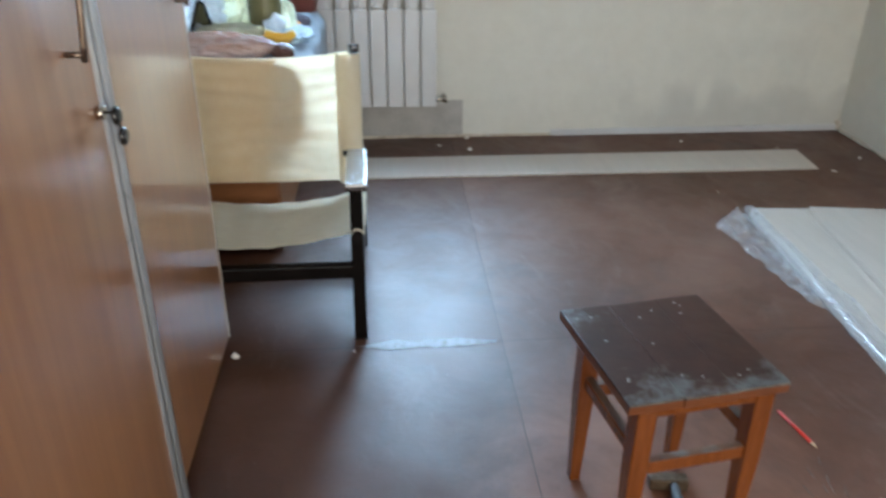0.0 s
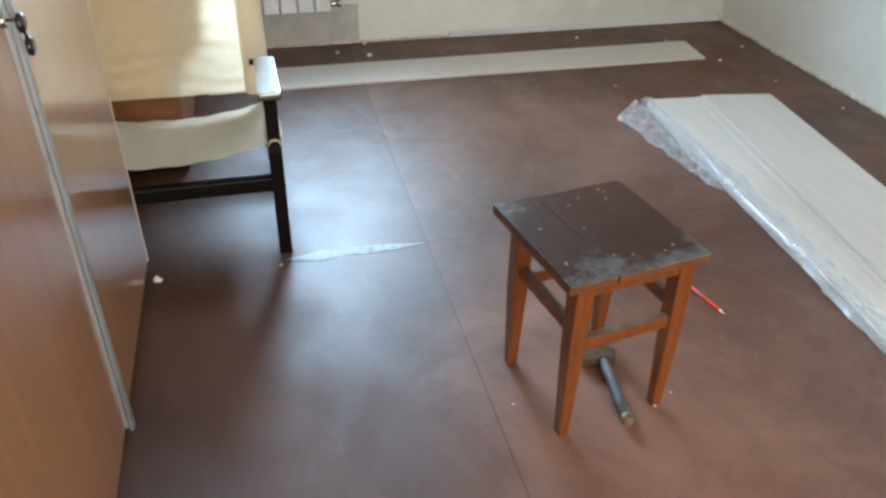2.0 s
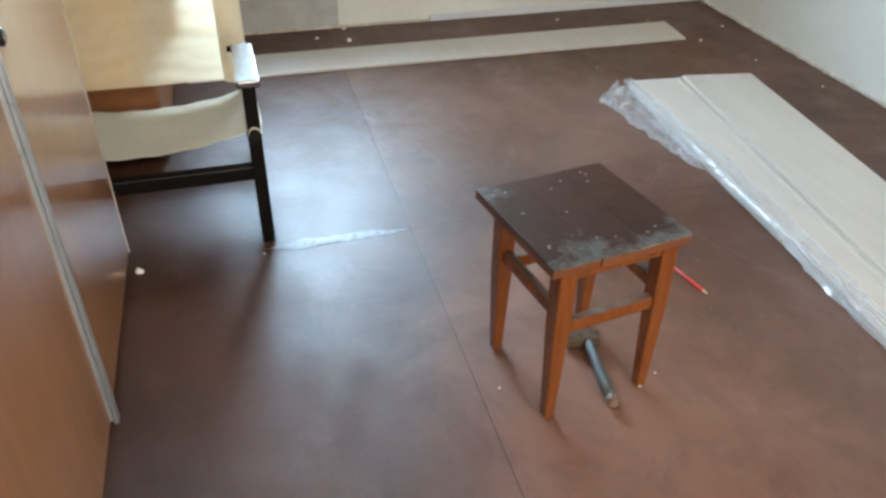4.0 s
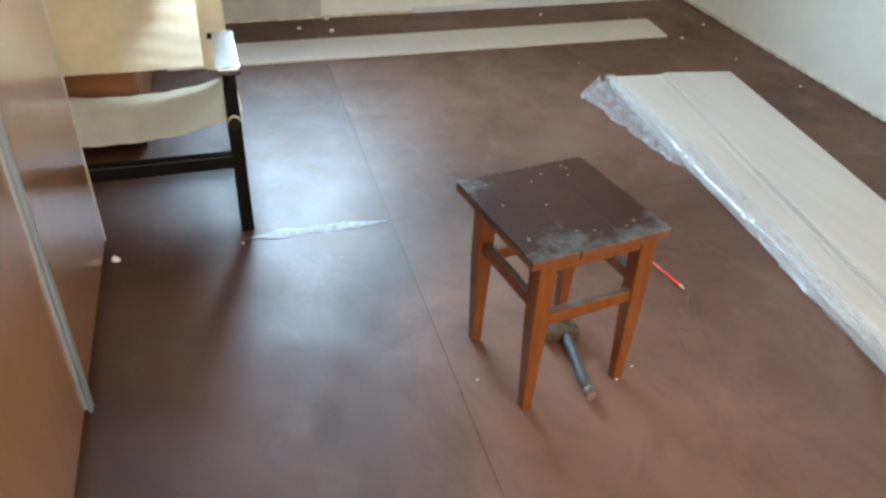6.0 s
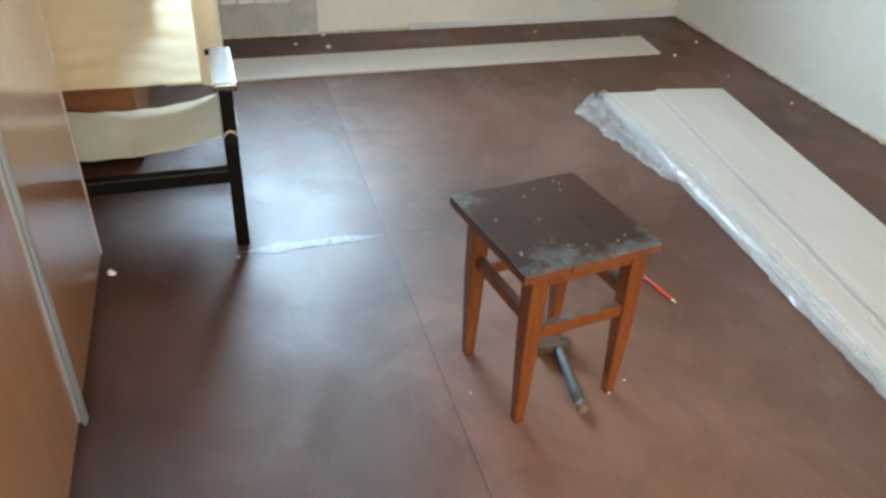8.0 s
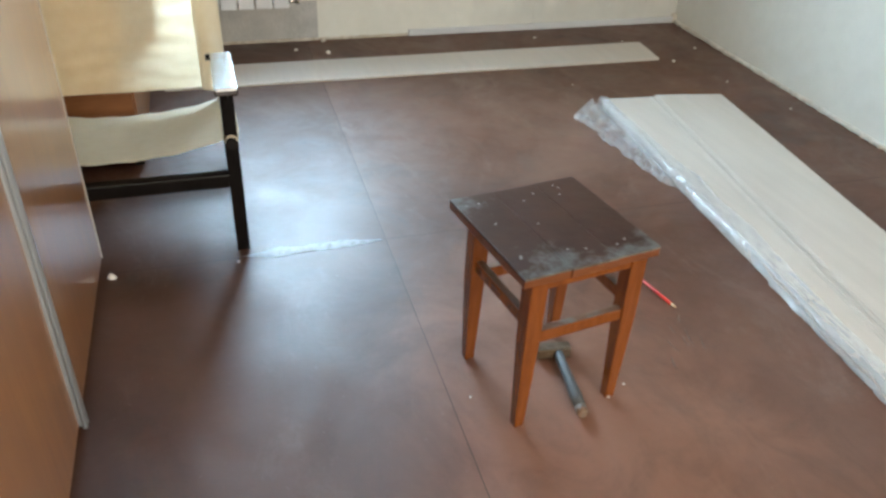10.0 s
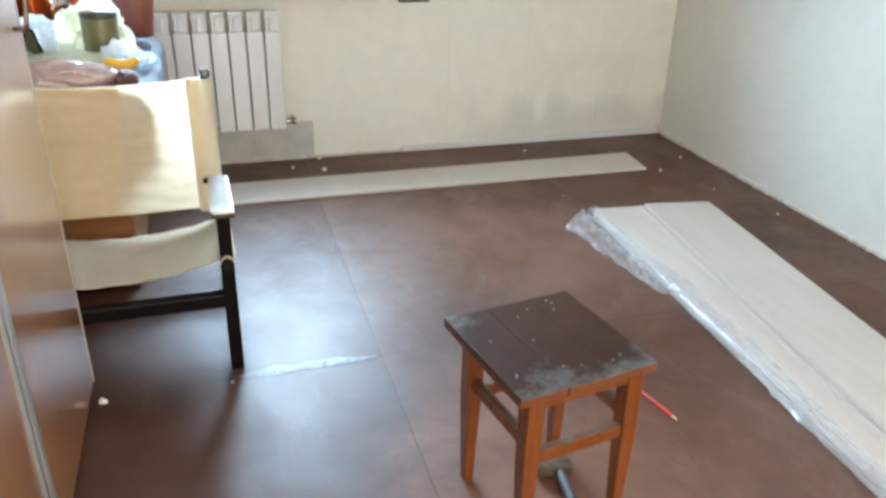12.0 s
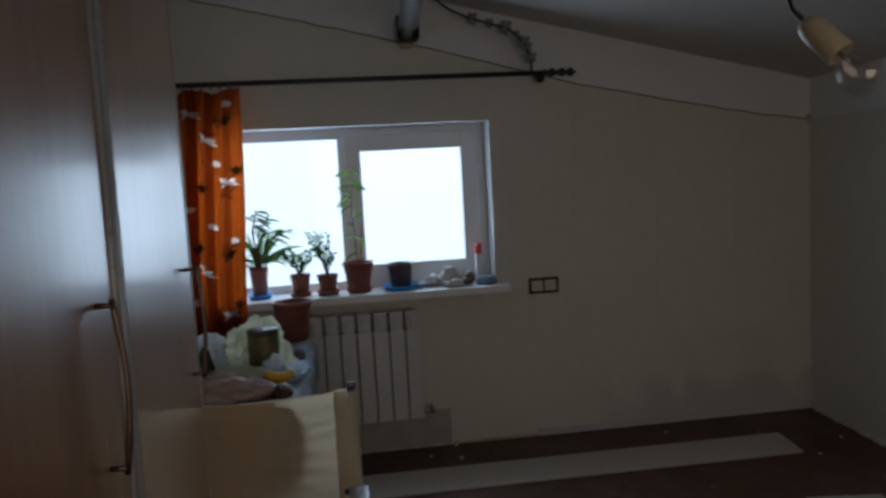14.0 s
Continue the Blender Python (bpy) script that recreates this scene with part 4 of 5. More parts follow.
def bush(t, x, y, z, seed, height, spread, n, size):
    r = random.Random(seed)
    stems, lv = bmesh.new(), bmesh.new()
    for k in range(n):
        a, tip = r.uniform(0, 6.28), r.uniform(0.35, 1.0)
        end = Vector((x + spread * math.cos(a) * tip, y + spread * 0.5 * math.sin(a) * tip, z + height * tip))
        mid = Vector((x + spread * 0.35 * math.cos(a) * tip, y + 0.2 * spread * math.sin(a), z + height * tip * 0.55))
        tube(stems, [(x, y, z), mid, end], [0.0035, 0.0025, 0.0012], 5)
        for i in range(9):
            s = 0.4 + 0.6 * i / 8
            c = mid.lerp(end, (s - 0.4) / 0.6)
            b = r.uniform(0, 6.28)
            leaf(lv, c, (math.cos(b), 0.5 * math.sin(b), r.uniform(-0.1, 0.6)), (r.uniform(-0.4, 0.4), -1, r.uniform(-0.2, 0.5)), size * r.uniform(0.7, 1.2), size * 0.32, 0.2, 3)
    part("stem", stems, STEM, t)
    part("leaves", lv, GREEN, t)


t2, z2 = pot("potted_plant", -2.795, 0.03, SZ, 0.051, 0.105, TERRA, "small terracotta pot with a low bushy plant", saucer=0.06)
bush(t2, -2.795, 0.03, z2 + 0.085, 3, 0.15, 0.10, 13, 0.019)
t3, z3 = pot("potted_plant", -2.658, 0.03, SZ, 0.053, 0.095, TERRA, "small brown pot with a round-leaved branching plant", saucer=0.062)
bush(t3, -2.658, 0.03, z3 + 0.08, 9, 0.25, 0.11, 13, 0.019)
t4, z4 = pot("potted_plant", -2.50, 0.02, SZ, 0.079, 0.15, TERRA, "wide terracotta pot with thin climbing leafy stem", foot=0.66, saucer=0.072)
bm, lv = bmesh.new(), bmesh.new()
pts = [(-2.50, 0.02, z4 + 0.12), (-2.505, 0.025, z4 + 0.25), (-2.515, 0.03, z4 + 0.40), (-2.51, 0.03, z4 + 0.53), (-2.525, 0.03, z4 + 0.60)]
tube(bm, pts, [0.004, 0.0035, 0.003, 0.002, 0.001], 6)
tube(bm, [(-2.49, 0.02, z4 + 0.12), (-2.47, 0.03, z4 + 0.30), (-2.455, 0.035, z4 + 0.46)], [0.003, 0.002, 0.001], 6)
for k in range(15):
    s = rnd.uniform(0.1, 1.0)
    i = min(3, int(s * 4))
    c = Vector(pts[i]).lerp(Vector(pts[i + 1]), s * 4 - i)
    a = rnd.choice((-1, 1))
    leaf(lv, c, (a * rnd.uniform(0.5, 1), rnd.uniform(-0.4, 0.4), rnd.uniform(-0.3, 0.6)), (0.2, -1, 0.2), rnd.uniform(0.05, 0.10), 0.0075, 0.5, 4)
for a in (-1, 1):
    leaf(lv, pts[-1], (a, -0.1, 0.35), (0, -1, 0.3), 0.06, 0.013, 0.4, 5)
part("stem", bm, STEM, t4)
part("leaves", lv, PALEGREEN, t4)
t5, z5 = pot("plant_pot", -2.285, 0.02, SZ, 0.062, 0.13, BROWNPOT, "empty dark brown pot on a wide blue saucer", foot=0.8, saucer=0.096, smat=BLUE)
t6, z6 = pot("plant_pot", -2.825, -0.27, DZ + 0.008, 0.089, 0.185, TERRA, "large empty terracotta pot standing on the desk", foot=0.70)

# ---- things on the sill ----


def rock(name, at, size, mat, label, cat, seed, sub=3, rough=0.35):
    bm = bmesh.new()
    bmesh.ops.create_icosphere(bm, subdivisions=sub, radius=1)
    for v in bm.verts:
        d = 1 + rough * noise.noise(v.co * 1.6 + Vector((seed, 0, 0))) + 0.3 * rough * noise.noise(v.co * 4 + Vector((0, seed, 0)))
        v.co = Vector((v.co.x * size[0] * d, v.co.y * size[1] * d, v.co.z * size[2] * d))
    low = min(v.co.z for v in bm.verts)
    for v in bm.verts:
        v.co.z = max(v.co.z, low * 0.75)
    low = min(v.co.z for v in bm.verts)
    for v in bm.verts:
        v.co += Vector(at) - Vector((0, 0, low))
    for f in bm.faces:
        f.smooth = True
    return tagged(part(name, bm, mat), label, cat)


rock("seashell", (-2.115, 0.03, SZ), (0.055, 0.04, 0.035), SHELL, "large whitish seashell on the window sill", "shell", 1)
rock("seashell", (-2.035, 0.0, SZ), (0.05, 0.035, 0.06), SHELL, "upright pale ribbed shell on the sill", "shell", 2)
rock("quartz_stone", (-2.02, -0.055, SZ), (0.055, 0.025, 0.022), SHELL, "low pale quartz stone by the sill edge", "stone", 3)
rock("stone", (-1.965, -0.02, SZ), (0.035, 0.03, 0.022), STONE, "dark grey pebble on the window sill", "stone", 4)
rock("stone", (-1.925, 0.04, SZ), (0.03, 0.03, 0.035), STONE, "brown pointed stone on the window sill", "stone", 5)
rock("stone", (-1.845, -0.03, SZ), (0.055, 0.035, 0.027), BLUESTONE, "flat blue-grey stone on the window sill", "stone", 6)
rock("small_bag", (-2.19, 0.0, SZ), (0.045, 0.03, 0.016), OILCLOTH, "crumpled pale blue plastic scrap on the sill", "plastic scrap", 8, 3, 0.7)
can = thing("spray_can", (-1.865, 0.06, SZ), "slim white spray can with a red cap", "spray can")
part("can_body", lathe(bmesh.new(), [(0.001, 0), (0.021, 0), (0.022, 0.005), (0.022, 0.145), (0.017, 0.155)], (-1.865, 0.06, SZ), 20), WHITE, can)
part("cap", lathe(bmesh.new(), [(0.0175, 0.150), (0.0195, 0.152), (0.0195, 0.20), (0.016, 0.206), (0.001, 0.207)], (-1.865, 0.06, SZ), 20), RED, can, "red cap")

# ---- clutter on the desk ----
TZ = DZ + 0.008


def bag(name, at, size, mat, label, seed, rough=0.5, sub=5, cat="plastic bag", open_back=False):
    """A crumpled bag: a lump with sharp creases and gathered peaks, flat below."""
    bm = bmesh.new()
    bmesh.ops.create_icosphere(bm, subdivisions=sub, radius=1)
    o = Vector((seed * 3.1, seed * 1.7, 0))
    for v in bm.verts:
        n = v.co.copy()
        crease = 1 - 2 * abs(noise.noise(n * 1.9 + o)) + 0.6 * (1 - 2 * abs(noise.noise(n * 4.3 - o))) + 0.3 * (1 - 2 * abs(noise.noise(n * 9 + o)))
        d = 0.86 + rough * 0.34 * crease + 0.3 * rough * noise.noise(n * 0.9 + o)
        v.co = Vector((n.x * size[0] * d, n.y * size[1] * d, max(n.z * d, -0.55) * size[2]))
    low = min(v.co.z for v in bm.verts)
    for v in bm.verts:
        v.co += Vector(at) - Vector((0, 0, low))
    for f in bm.faces:
        f.smooth = True
    # back faces hidden from the camera are cut away so daylight reaches the front
    if open_back:
        bm.normal_update()
        bmesh.ops.delete(bm, geom=[f for f in bm.faces if f.normal.y > 0.25 and f.calc_center_median().y > at[1] + 0.25 * size[1]], context="FACES")
    return tagged(part(name, bm, mat), label, cat)


bag("plastic_bag", (-3.12, -0.78, TZ), (0.10, 0.10, 0.095), BAGWHITE, "crumpled white plastic bag on the desk", 11, 0.6, open_back=True)
bag("plastic_bag", (-2.925, -0.74, TZ), (0.085, 0.07, 0.115), BAGYELLOW, "tall crumpled yellowish bag behind the jar", 12, 0.75, open_back=True)
bag("plastic_bag", (-2.985, -0.82, TZ), (0.075, 0.08, 0.105), BAGYELLOW, "crumpled yellowish clear bag round a jar", 13, 0.7, open_back=True)
bag("plastic_bag", (-2.832, -0.86, TZ), (0.035, 0.055, 0.080), BAGYELLOW, "gathered side of a yellowish clear bag", 18, open_back=True)
bag("plastic_bag", (-3.03, -1.20, TZ), (0.19, 0.075, 0.045), BAGPINK, "clear bag of pinkish brown pieces", 14, open_back=True)
bag("plastic_bag", (-2.99, -1.06, TZ), (0.13, 0.06, 0.050), BAGYELLOW, "flattened yellowish clear plastic bag", 19, open_back=True)
bag("plastic_bag", (-3.10, -0.97, TZ), (0.06, 0.07, 0.070), BAGWHITE, "flattened clear plastic bag on the desk", 15, open_back=True)
bag("plastic_bag", (-2.80, -0.92, TZ), (0.055, 0.13, 0.022), OILCLOTH, "flat pale blue plastic sheet on the desk", 20, 0.8)
bag("dark_cloth", (-2.815, -0.70, TZ), (0.055, 0.06, 0.035), DARKCLOTH, "crumpled dark striped cloth on the desk", 16, cat="cloth")
bag("paper_bag", (-2.815, -1.215, TZ), (0.036, 0.045, 0.026), BAGBROWN, "dark brown crumpled paper bag on desk", 17, cat="paper bag")
jar = thing("wrapped_jar", (-2.900, -0.90, TZ), "squat olive-green jar in a plastic bag", "jar")
part("jar", lathe(bmesh.new(), [(0.001, 0), (0.055, 0), (0.058, 0.006), (0.060, 0.155), (0.057, 0.164), (0.050, 0.168)], (-2.900, -0.90, TZ), 28), OLIVE, jar)
part("lid", lathe(bmesh.new(), [(0.058, 0.160), (0.060, 0.163), (0.060, 0.178), (0.056, 0.182), (0.001, 0.183)], (-2.900, -0.90, TZ), 28), DARKOLIVE, jar, "dark lid")
tool = thing("yellow_knife", (-2.89, -1.06, TZ), "yellow plastic handled tool among the bags", "tool")
bm = tube(bmesh.new(), [(-2.884, -1.10, TZ + 0.052), (-2.868, -1.10, TZ + 0.044), (-2.838, -1.098, TZ + 0.034), (-2.808, -1.096, TZ + 0.036), (-2.782, -1.094, TZ + 0.054)], [0.012, 0.017, 0.020, 0.018, 0.011], 12)
box(bm, -2.835, -2.81, -1.11, -1.085, TZ, TZ + 0.03, 0.003)
part("handle", bm, YELLOW, tool)
part("blade", bx(-2.90, -2.865, -1.105, -1.09, TZ + 0.0, TZ + 0.040, 0.003), BLACK, tool)
rock("tangerine", (-2.805, -0.80, TZ + 0.012), (0.021, 0.021, 0.019), ORANGEFRUIT, "small orange tangerine on the oilcloth", "fruit", 21, 3, 0.05)
rock("paper_scrap", (-2.86, -0.985, TZ), (0.035, 0.03, 0.045), BAGWHITE, "crumpled white paper scrap on desk", "paper", 22, 3, 0.6)
strap = thing("framed_panel", (-3.09, -1.03, TZ), "small dark-framed picture leaning behind the bags", "picture frame")
bm = bmesh.new()
for p, q in (((-3.15, -1.045, TZ + 0.006), (-3.105, -1.035, TZ + 0.15)), ((-3.105, -1.035, TZ + 0.15), (-3.085, -1.035, TZ + 0.14)), ((-3.085, -1.035, TZ + 0.14), (-3.045, -1.075, TZ + 0.006)), ((-3.15, -1.045, TZ + 0.006), (-3.045, -1.075, TZ + 0.006))):
    tube(bm, [p, q], 0.006, 8)
part("frame", bm, BLACK, strap)
bm = bmesh.new()
vs = [bm.verts.new(p) for p in ((-3.147, -1.040, TZ + 0.004), (-3.045, -1.070, TZ + 0.004), (-3.085, -1.030, TZ + 0.138), (-3.105, -1.030, TZ + 0.148))]
bmesh.ops.solidify(bm, geom=[bm.faces.new(vs)], thickness=0.004)
part("panel", bm, OLIVE, strap)

# ---- canvas armchair ----
ch = thing("canvas_armchair", (-2.88, -1.62, 0.0), "low black wooden armchair with cream canvas sling", "armchair")
for x in (-2.578, -3.185):
    part("leg", prism(bmesh.new(), [(x - 0.020, 0.0), (x + 0.016, 0.0), (x + 0.017, 0.462), (x - 0.017, 0.462)], -1.885, -1.845), DARKWOOD, ch)
    bm = tube(bmesh.new(), [(x, -1.26, 0.0), (x, -1.405, 0.30), (x - 0.004, -1.405, 0.40)], 0.018, 10)
    part("leg", bm, DARKWOOD, ch)
    arm = bx(x - 0.029, x + 0.031, -1.890, -1.570, 0.464, 0.486, 0.006)
    for w in arm.verts:
        w.co.z -= 0.028 * (w.co.y + 1.890)
    part("arm_peg", tube(bmesh.new(), [(x - 0.040, -1.585, 0.468), (x - 0.010, -1.585, 0.467)], 0.009, 8), DARKWOOD, ch)
    part("armrest", arm, ARMLAC, ch)
    part("seat_rail", tube(bmesh.new(), [(x, -1.90, 0.338), (x, -1.40, 0.285)], 0.016, 10), DARKWOOD, ch)
    part("lower_rail", tube(bmesh.new(), [(x, -1.86, 0.10), (x, -1.30, 0.10)], 0.012, 8), DARKWOOD, ch)
    bm = tube(bmesh.new(), [(x - 0.004, -1.425, 0.28), (x - 0.002, -1.345, 0.735)], 0.015, 10)
    part("back_post", bm, STEEL, ch, "round metal back post")
    part("post_cap", tube(bmesh.new(), [(x - 0.002, -1.345, 0.722), (x - 0.002, -1.342, 0.742)], 0.0175, 12), STEEL, ch)
part("stretcher", bx(-3.185, -2.59, -1.883, -1.849, 0.202, 0.242, 0.004), DARKWOOD, ch)
part("stretcher", tube(bmesh.new(), [(-3.185, -1.31, 0.16), (-2.578, -1.31, 0.16)], 0.018, 10), DARKWOOD, ch)


def seatf(u, v):
    x = -3.205 + 0.65 * u
    s = 4 * u * (1 - u)
    y = -1.862 + 0.43 * v
    z = 0.356 - 0.056 * v - 0.062 * s ** 0.8 * (1 - 0.15 * v) + 0.0015 * math.sin(u * 40 + v * 3)
    return (x, y, z)


part("seat", sheet(bmesh.new(), seatf, 44, 20, 0.003), OPAQUECANVAS, ch, "sagging cream canvas seat")
for x in (-2.578, -3.185):
    part("seat_hem", tube(bmesh.new(), [(x, -1.890, 0.341), (x, -1.845, 0.336), (x, -1.42, 0.289)], [0.017, 0.021, 0.021], 10), CANVAS, ch, "canvas sleeve over the seat rail")


def backf(u, v):
    """Backrest canvas, u across from the west, v up."""
    x = -3.168 + 0.568 * u
    s = 4 * u * (1 - u)
    y = -1.437 + 0.080 * v + 0.030 * s
    lo, hi = 0.325 - 0.012 * s, 0.722 - 0.024 * s
    fold = (0.0026 * math.sin(v * 47 + 2.0 * u + 3.5 * noise.noise((u * 2.5, v * 3, 0))) + 0.004 * noise.noise((u * 2, v * 15, 3))) * (0.35 + 0.75 * u)
    return (x, y + fold, lo + (hi - lo) * v)


back_cloth = part("backrest", sheet(bmesh.new(), backf, 50, 60, 0.002), CANVAS, ch, "creased cream canvas backrest")


def blockerf(u, v):
    """An added opaque layer behind the canvas that shades one half from the window."""
    x, y, z = backf((0.51 + 0.09 * v) * u, 0.01 + 0.98 * v)
    return (x, y + 0.005, z)


part("light_blocker", sheet(bmesh.new(), blockerf, 24, 40), OPAQUECANVAS, back_cloth, "added opaque layer shading one half from behind")
for x, w in ((-2.600, 0.078), (-3.187, 0.070)):
    bm = bmesh.new()
    bot, tp = Vector((x, -1.432, 0.318)), Vector((x, -1.349, 0.716))
    rings = [[bm.verts.new(bot.lerp(tp, k / 10) + Vector((w / 2 * math.cos(a), 0.021 * math.sin(a) + 0.0025 * math.sin(k * 2.1), 0))) for a in (2 * math.pi * i / 14 for i in range(14))] for k in range(11)]
    for a, b in zip(rings, rings[1:]):
        for i in range(14):
            bm.faces.new((a[i], a[(i + 1) % 14], b[(i + 1) % 14], b[i])).smooth = True
    part("back_sleeve", bm, CANVAS, ch, "canvas sleeve round the back post")

# ---- stool ----
st = thing("wooden_stool", (-1.975, -2.595, 0.0), "worn wooden stool, dark painted top, orange varnished legs", "stool")
ang = 0.14
M = Matrix.Translation((-1.980, -2.589, 0)) @ Matrix.Rotation(ang, 4, "Z")


def put(bm):
    bmesh.ops.transform(bm, matrix=M, verts=bm.verts)
    return bm


H0, HT = 0.155, 0.42
for k in range(3):
    w0, w1 = -H0 + 0.1035 * k, -H0 + 0.1035 * (k + 1) - 0.0004
    y0, y1 = -H0 - 0.002 * (k % 2), H0 + 0.008 - 0.003 * (k == 1)
    board = part("top_board", put(bx(w0, w1, y0, y1, HT - 0.006, HT + 0.0005 * (k == 1), 0.002)), STOOLTOP, st)
    part("board_core", put(bx(w0 + 0.0006, w1 - 0.0006, y0 + 0.001, y1 - 0.001, HT - 0.022, HT - 0.0055, 0.001)), STOOLCORE, board, "varnished brown board edge")
rn = random.Random(8)
for k in range(18):
    x = -0.105 + 0.105 * (k % 3) + rn.uniform(-0.034, 0.034)
    y = (-0.105 if k < 7 else 0.02 if k < 10 else 0.118) + rn.uniform(-0.022, 0.022)
    if k % 5 == 3:
        continue
    part("nail_head", put(lathe(bmesh.new(), [(0.0034, HT - 0.002), (0.0032, HT + 0.0006), (0.0020, HT + 0.0010), (0.0003, HT + 0.0011)], (x, y, 0), 9)), NAIL, st, "pale bare nail head")
LT, LB = 0.116, 0.119
for sx in (-1, 1):
    for sy in (-1, 1):
        bm = bmesh.new()
        rings = []
        for z, c, h in ((0.0, LB, 0.0115), (0.23, 0.118, 0.0180), (HT - 0.022, LT, 0.0195)):
            rings.append([bm.verts.new((sx * c + ix * h + 0.014, sy * c + iy * h + 0.002, z)) for ix, iy in ((-1, -1), (1, -1), (1, 1), (-1, 1))])
        for a, b in zip(rings, rings[1:]):
            for k in range(4):
                bm.faces.new((a[k], a[(k + 1) % 4], b[(k + 1) % 4], b[k]))
        bm.faces.new(rings[0][::-1])
        bm.faces.new(rings[-1])
        bmesh.ops.bevel(bm, geom=list(bm.edges), offset=0.002, segments=1, affect="EDGES")
        part("leg", put(bm), STOOLLEG, st)
for s in (-1, 1):
    part("apron", put(bx(-LT + 0.014, LT + 0.014, s * LT - 0.013, s * LT + 0.009, HT - 0.058, HT - 0.022, 0.002)), STOOLLEG, st)
    part("apron", put(bx(s * LT + 0.005, s * LT + 0.023, -LT, LT, HT - 0.058, HT - 0.022, 0.002)), STOOLLEG, st)
    bar = part("stretcher", put(bx(-0.104, 0.132, s * 0.118 - 0.009, s * 0.118 + 0.011, 0.228, 0.256, 0.003)), STOOLLEG, st)
    part("worn_top", put(bx(-0.088, 0.116, s * 0.118 - 0.007, s * 0.118 + 0.009, 0.2545, 0.2572, 0.001)), STOOLDUST, bar, "upper face rubbed grey by feet")
    bar = part("stretcher", put(bx(s * 0.118 + 0.004, s * 0.118 + 0.024, -0.116, 0.120, 0.262, 0.288, 0.003)), STOOLLEG, st)
    part("worn_top", put(bx(s * 0.118 + 0.006, s * 0.118 + 0.022, -0.099, 0.103, 0.2865, 0.2892, 0.001)), STOOLDUST, bar, "upper face rubbed grey by feet")

# ---- hammer and pencil on the floor ----
ham = thing("hammer", (-1.90, -2.6, 0.0), "old hammer with grey handle lying under stool", "hammer")
bm = bmesh.new()
sheet_pts = [(-1.893, -2.545, 0.019), (-1.903, -2.62, 0.017), (-1.914, -2.69, 0.016), (-1.920, -2.727, 0.016)]
tube(bm, sheet_pts, [0.011, 0.012, 0.0145, 0.0135], 10)
handle = part("handle", bm, HAMWOOD, ham, "grey worn wooden handle")
part("handle_end", tube(bmesh.new(), [(-1.9195, -2.724, 0.016), (-1.922, -2.741, 0.0155), (-1.923, -2.747, 0.0155)], [0.0137, 0.0130, 0.0095], 10), STOOLDUST, handle, "bare brown end of the handle")
Mh = Matrix.Translation((-1.893, -2.535, 0.0175)) @ Matrix.Rotation(radians(-8), 4, "Z")
bm = bx(-0.050, 0.034, -0.0145, 0.0145, -0.0145, 0.0145, 0.004)
bmesh.ops.transform(bm, matrix=Mh, verts=bm.verts)
part("head", bm, RUST, ham, "rusty steel head")
pen = thing("pencil", (-1.51, -2.375, 0.0), "red painted carpenter's pencil on the floor", "pencil")
a, b = Vector((-1.524, -2.305, 0.0050)), Vector((-1.499, -2.445, 0.0050))
part("shaft", tube(bmesh.new(), [a, a.lerp(b, 0.86)], 0.0043, 6), RED, pen)
part("tip", tube(bmesh.new(), [a.lerp(b, 0.86), b.lerp(a, 0.02)], [0.0043, 0.001], 6), PALEWOOD, pen, "sharpened bare wood tip")

# ---- wall panels ----
def panel(name, u0, u1, v0, v1, z, Mp, lab, group="", th=0.0079):
    bm = bx(u0, u1, -v1, -v0, z, z + th, 0.0012)
    box(bm, u0 - 0.007, u0 + 0.001, -v1, -v0, z + 0.0012, z + 0.0036)
    bmesh.ops.transform(bm, matrix=Mp, verts=bm.verts)
    return tagged(part(name, bm, PANEL), lab, "wall panel", group)


Mp = Matrix.Translation((-1.036, -1.092, 0)) @ Matrix.Rotation(radians(-5.4), 4, "Z")
Mr = Matrix.Translation((-1.036, -1.092, 0)) @ Matrix.Rotation(radians(-9.3), 4, "Z")
PL = "long cream laminated wall panel in a floor stack"
for m, u0, u1, v0, z in ((Mp, 0.000, 0.250, 0.030, 0.0005), (Mp, 0.010, 0.262, 0.018, 0.0085), (Mp, 0.004, 0.268, 0.026, 0.0165), (Mp, 0.014, 0.280, 0.005, 0.0245),
                         (Mr, 0.290, 0.528, 0.020, 0.0005), (Mr, 0.290, 0.531, 0.024, 0.0085), (Mr, 0.290, 0.533, 0.004, 0.0165),
                         (Mr, 0.290, 0.525, 0.010, 0.0245), (Mr, 0.218, 0.530, 0.006, 0.0325)):
    panel("wall_panel", u0, u1, v0, v0 + 2.6, z, m, PL, "stack of panels")
panel("wall_panel", 0.240, 0.536, 0.010, 2.605, 0.0425, Mr, "topmost cream laminated wall panel on a stack", "stack of panels")
bm = bmesh.new()
prof = [(-2.80, -0.594), (-0.458, -0.606), (-0.424, -0.345), (-2.80, -0.334)]
lo = [bm.verts.new((x, y, 0.001)) for x, y in prof]
hi = [bm.verts.new((x, y, 0.010)) for x, y in prof]
bm.faces.new(lo[::-1])
bm.faces.new(hi)
for k in range(4):
    bm.faces.new((lo[k], lo[(k + 1) % 4], hi[(k + 1) % 4], hi[k]))
tagged(part("wall_panel", bm, PANEL), "single cream wall panel lying along the wall", "wall panel")


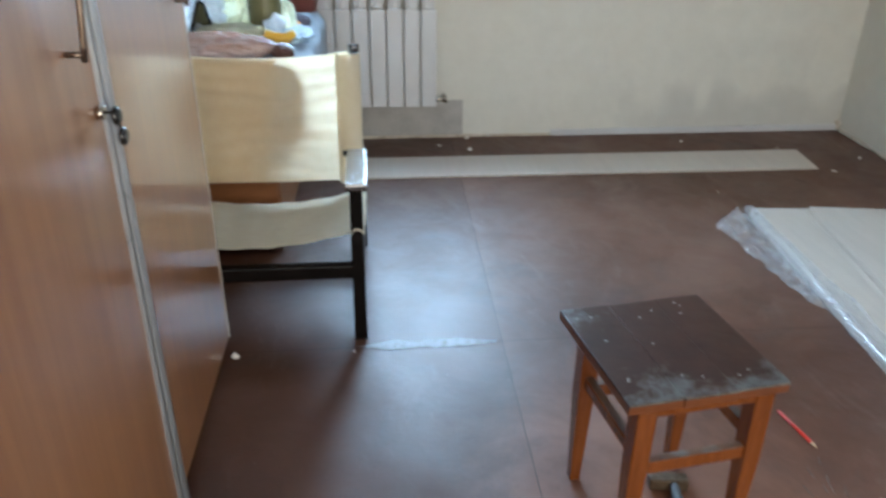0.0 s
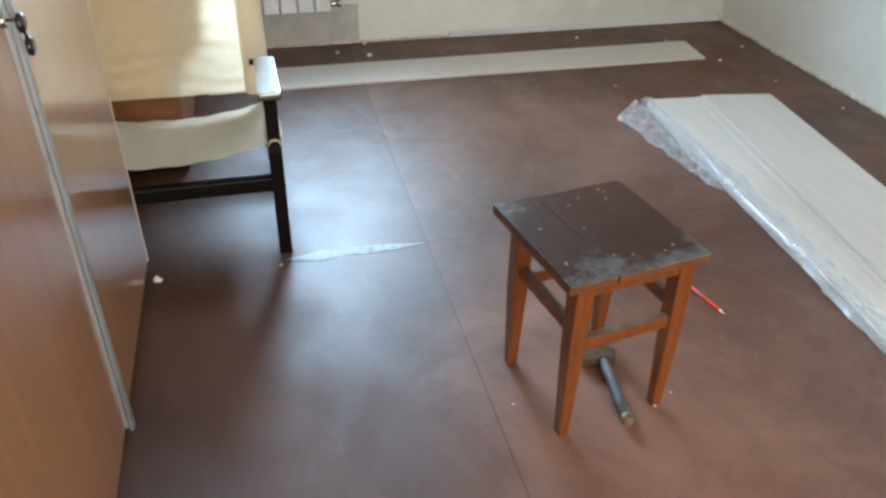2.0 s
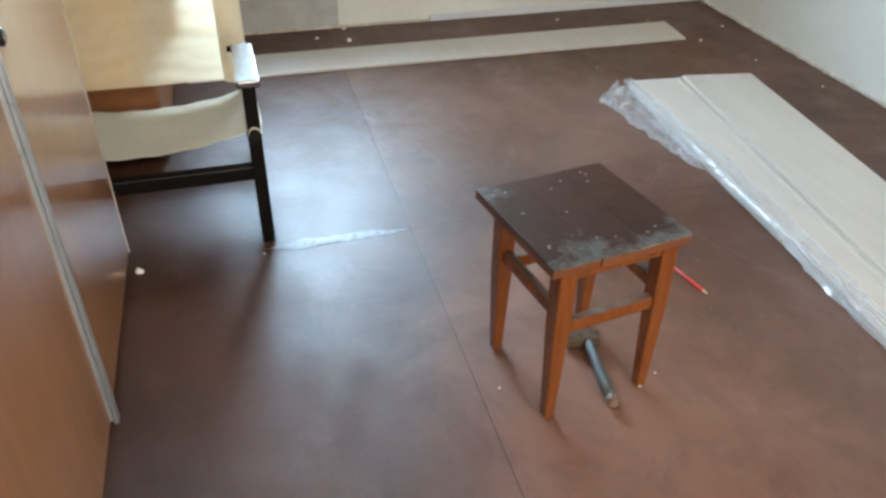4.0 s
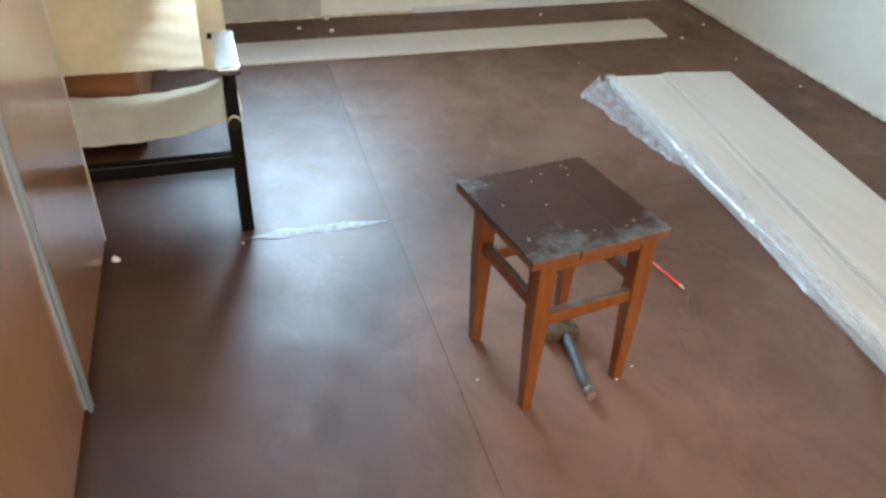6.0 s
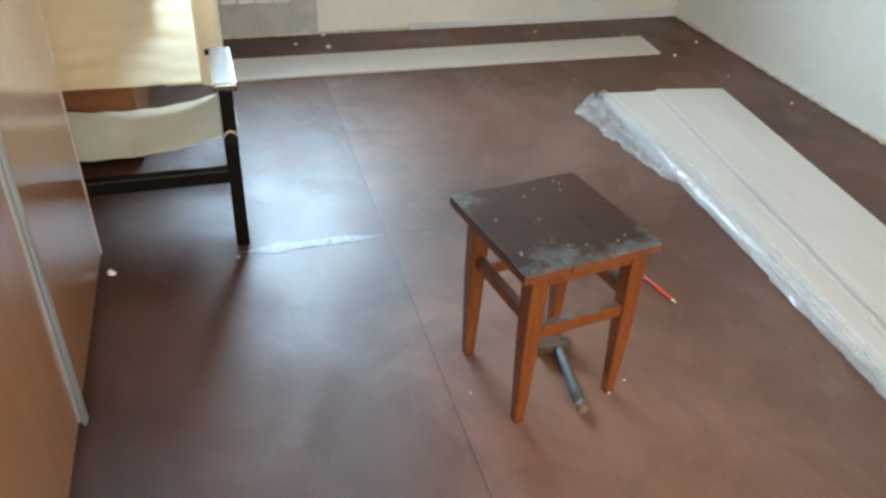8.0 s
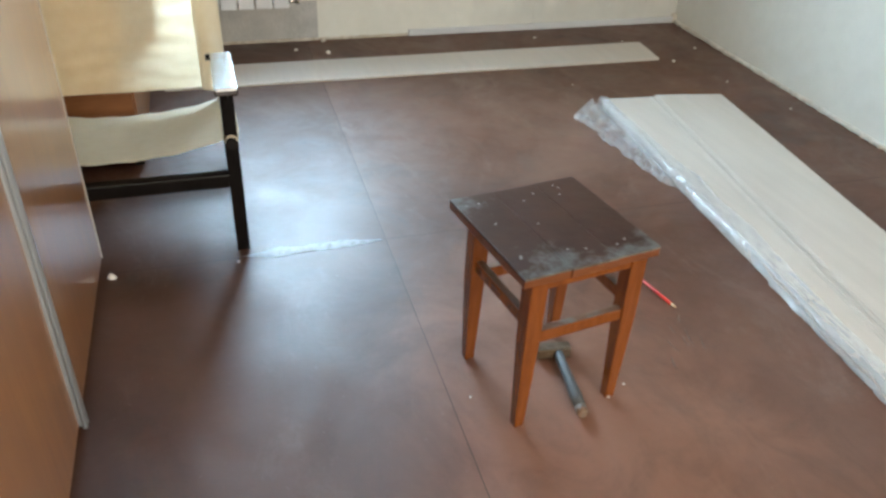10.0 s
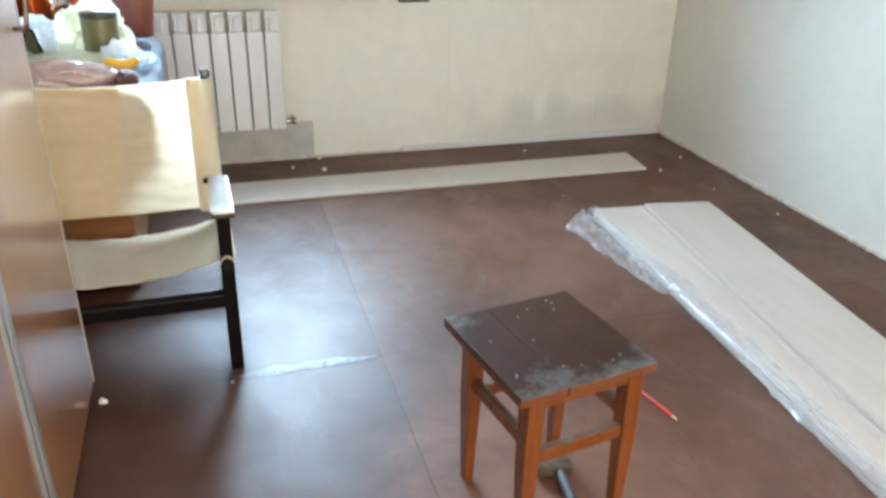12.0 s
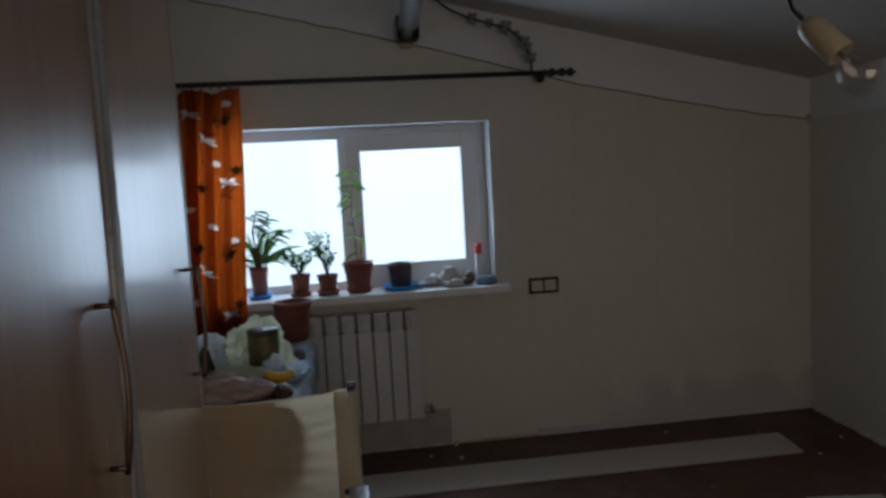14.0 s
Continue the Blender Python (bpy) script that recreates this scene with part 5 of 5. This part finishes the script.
def film_reach(s):
    """How far the loose film spreads over the floor at s metres along the stack."""
    if s < 0.13:
        return 0.035 + 0.125 * (s / 0.13) ** 0.7
    if s < 0.70:
        return 0.160 - 0.105 * (s - 0.13) / 0.57 + 0.014 * noise.noise((s * 16, 0, 3))
    return 0.006 + 0.049 * max(0, 1 - (s - 0.70) / 0.05)


def fold(x, y, seed):
    """Sharp creases, 0 to 1."""
    return max(0, 1 - 3.2 * abs(noise.noise((x, y, seed))))


def filmf(u, v):
    """Loose packing film along the stack, u along it, v from the floor over its edge."""
    s = 0.005 + 2.6 * u
    w = film_reach(s)
    loose = min(1, max(0, w - 0.02) / 0.06)
    if v < 0.4:
        a = v / 0.4
        lift = loose * (0.026 * fold(s * 9 + a * 2, a * 2.2, 0) + 0.017 * fold(s * 24, a * 5, 2) + 0.009 * fold(s * 52, a * 11, 4))
        return Mp @ Vector((-w * (1 - a) - 0.006, -s, 0.003 + max(0, lift) * math.sin(math.pi * min(1, a + 0.12)) + 0.012 * loose * a))
    if v < 0.6:
        a = (v - 0.4) / 0.2
        bulge = 0.010 * fold(s * 2.2, a * 0.8, 5) + 0.005 * fold(s * 9, a * 2, 6)
        return Mp @ Vector((-0.006 - bulge, -s, 0.003 + 0.034 * a))
    a = (v - 0.6) / 0.4
    reach = 0.030 + 0.022 * u + 0.026 * max(0, math.sin(s * 2.3 - 0.6)) + 0.012 * noise.noise((s * 6, 5, 1))
    return Mp @ Vector((-0.006 + reach * a, -s, 0.0372 + 0.006 * fold(s * 1.6 + a * 2.5, a * 2.2, 7) + 0.004 * fold(s * 11, a * 4, 8) + 0.002 * fold(s * 31, a * 9, 9) - 0.0025 * a))


bm = sheet(bmesh.new(), lambda u, v: filmf(u, 0.4 + 0.6 * v), 260, 15)
film = tagged(part("packing_film", bm, FILM), "crumpled clear plastic film wrapped along the panel stack", "plastic film")
bm = sheet(bmesh.new(), lambda u, v: filmf(0.29 * u, 0.4 * v), 130, 22)
bmesh.ops.triangulate(bm, faces=bm.faces[:])
for fc in bm.faces:
    fc.smooth = False
part("loose_flap", bm, FILM, film, "crinkled loose flap spread on the floor")

# ---- bits of plaster on the floor ----
for k, (x, y, s) in enumerate(((-2.057, -0.243, 0.014), (-0.17, -0.478, 0.010), (-0.399, -0.646, 0.010), (-2.93, -1.955, 0.016), (-2.20, -0.165, 0.010), (-0.95, -0.17, 0.008),
                               (-1.835, -2.70, 0.004), (-1.78, -2.67, 0.003), (-2.14, -2.62, 0.003), (-0.62, -1.35, 0.006), (-0.22, -1.30, 0.007), (-2.05, -0.05, 0.012),
                               (-0.5, -0.30, 0.006), (-2.6, -1.95, 0.005), (-0.30, -0.95, 0.006), (-1.05, -0.85, 0.004))):
    rock("plaster_crumb", (x, y, 0.0012), (s, s * 0.8, s * 0.7), CRUMB, "small white crumb of plaster on floor", "crumb", k + 31, 1, 0.6)["group"] = "plaster crumbs"
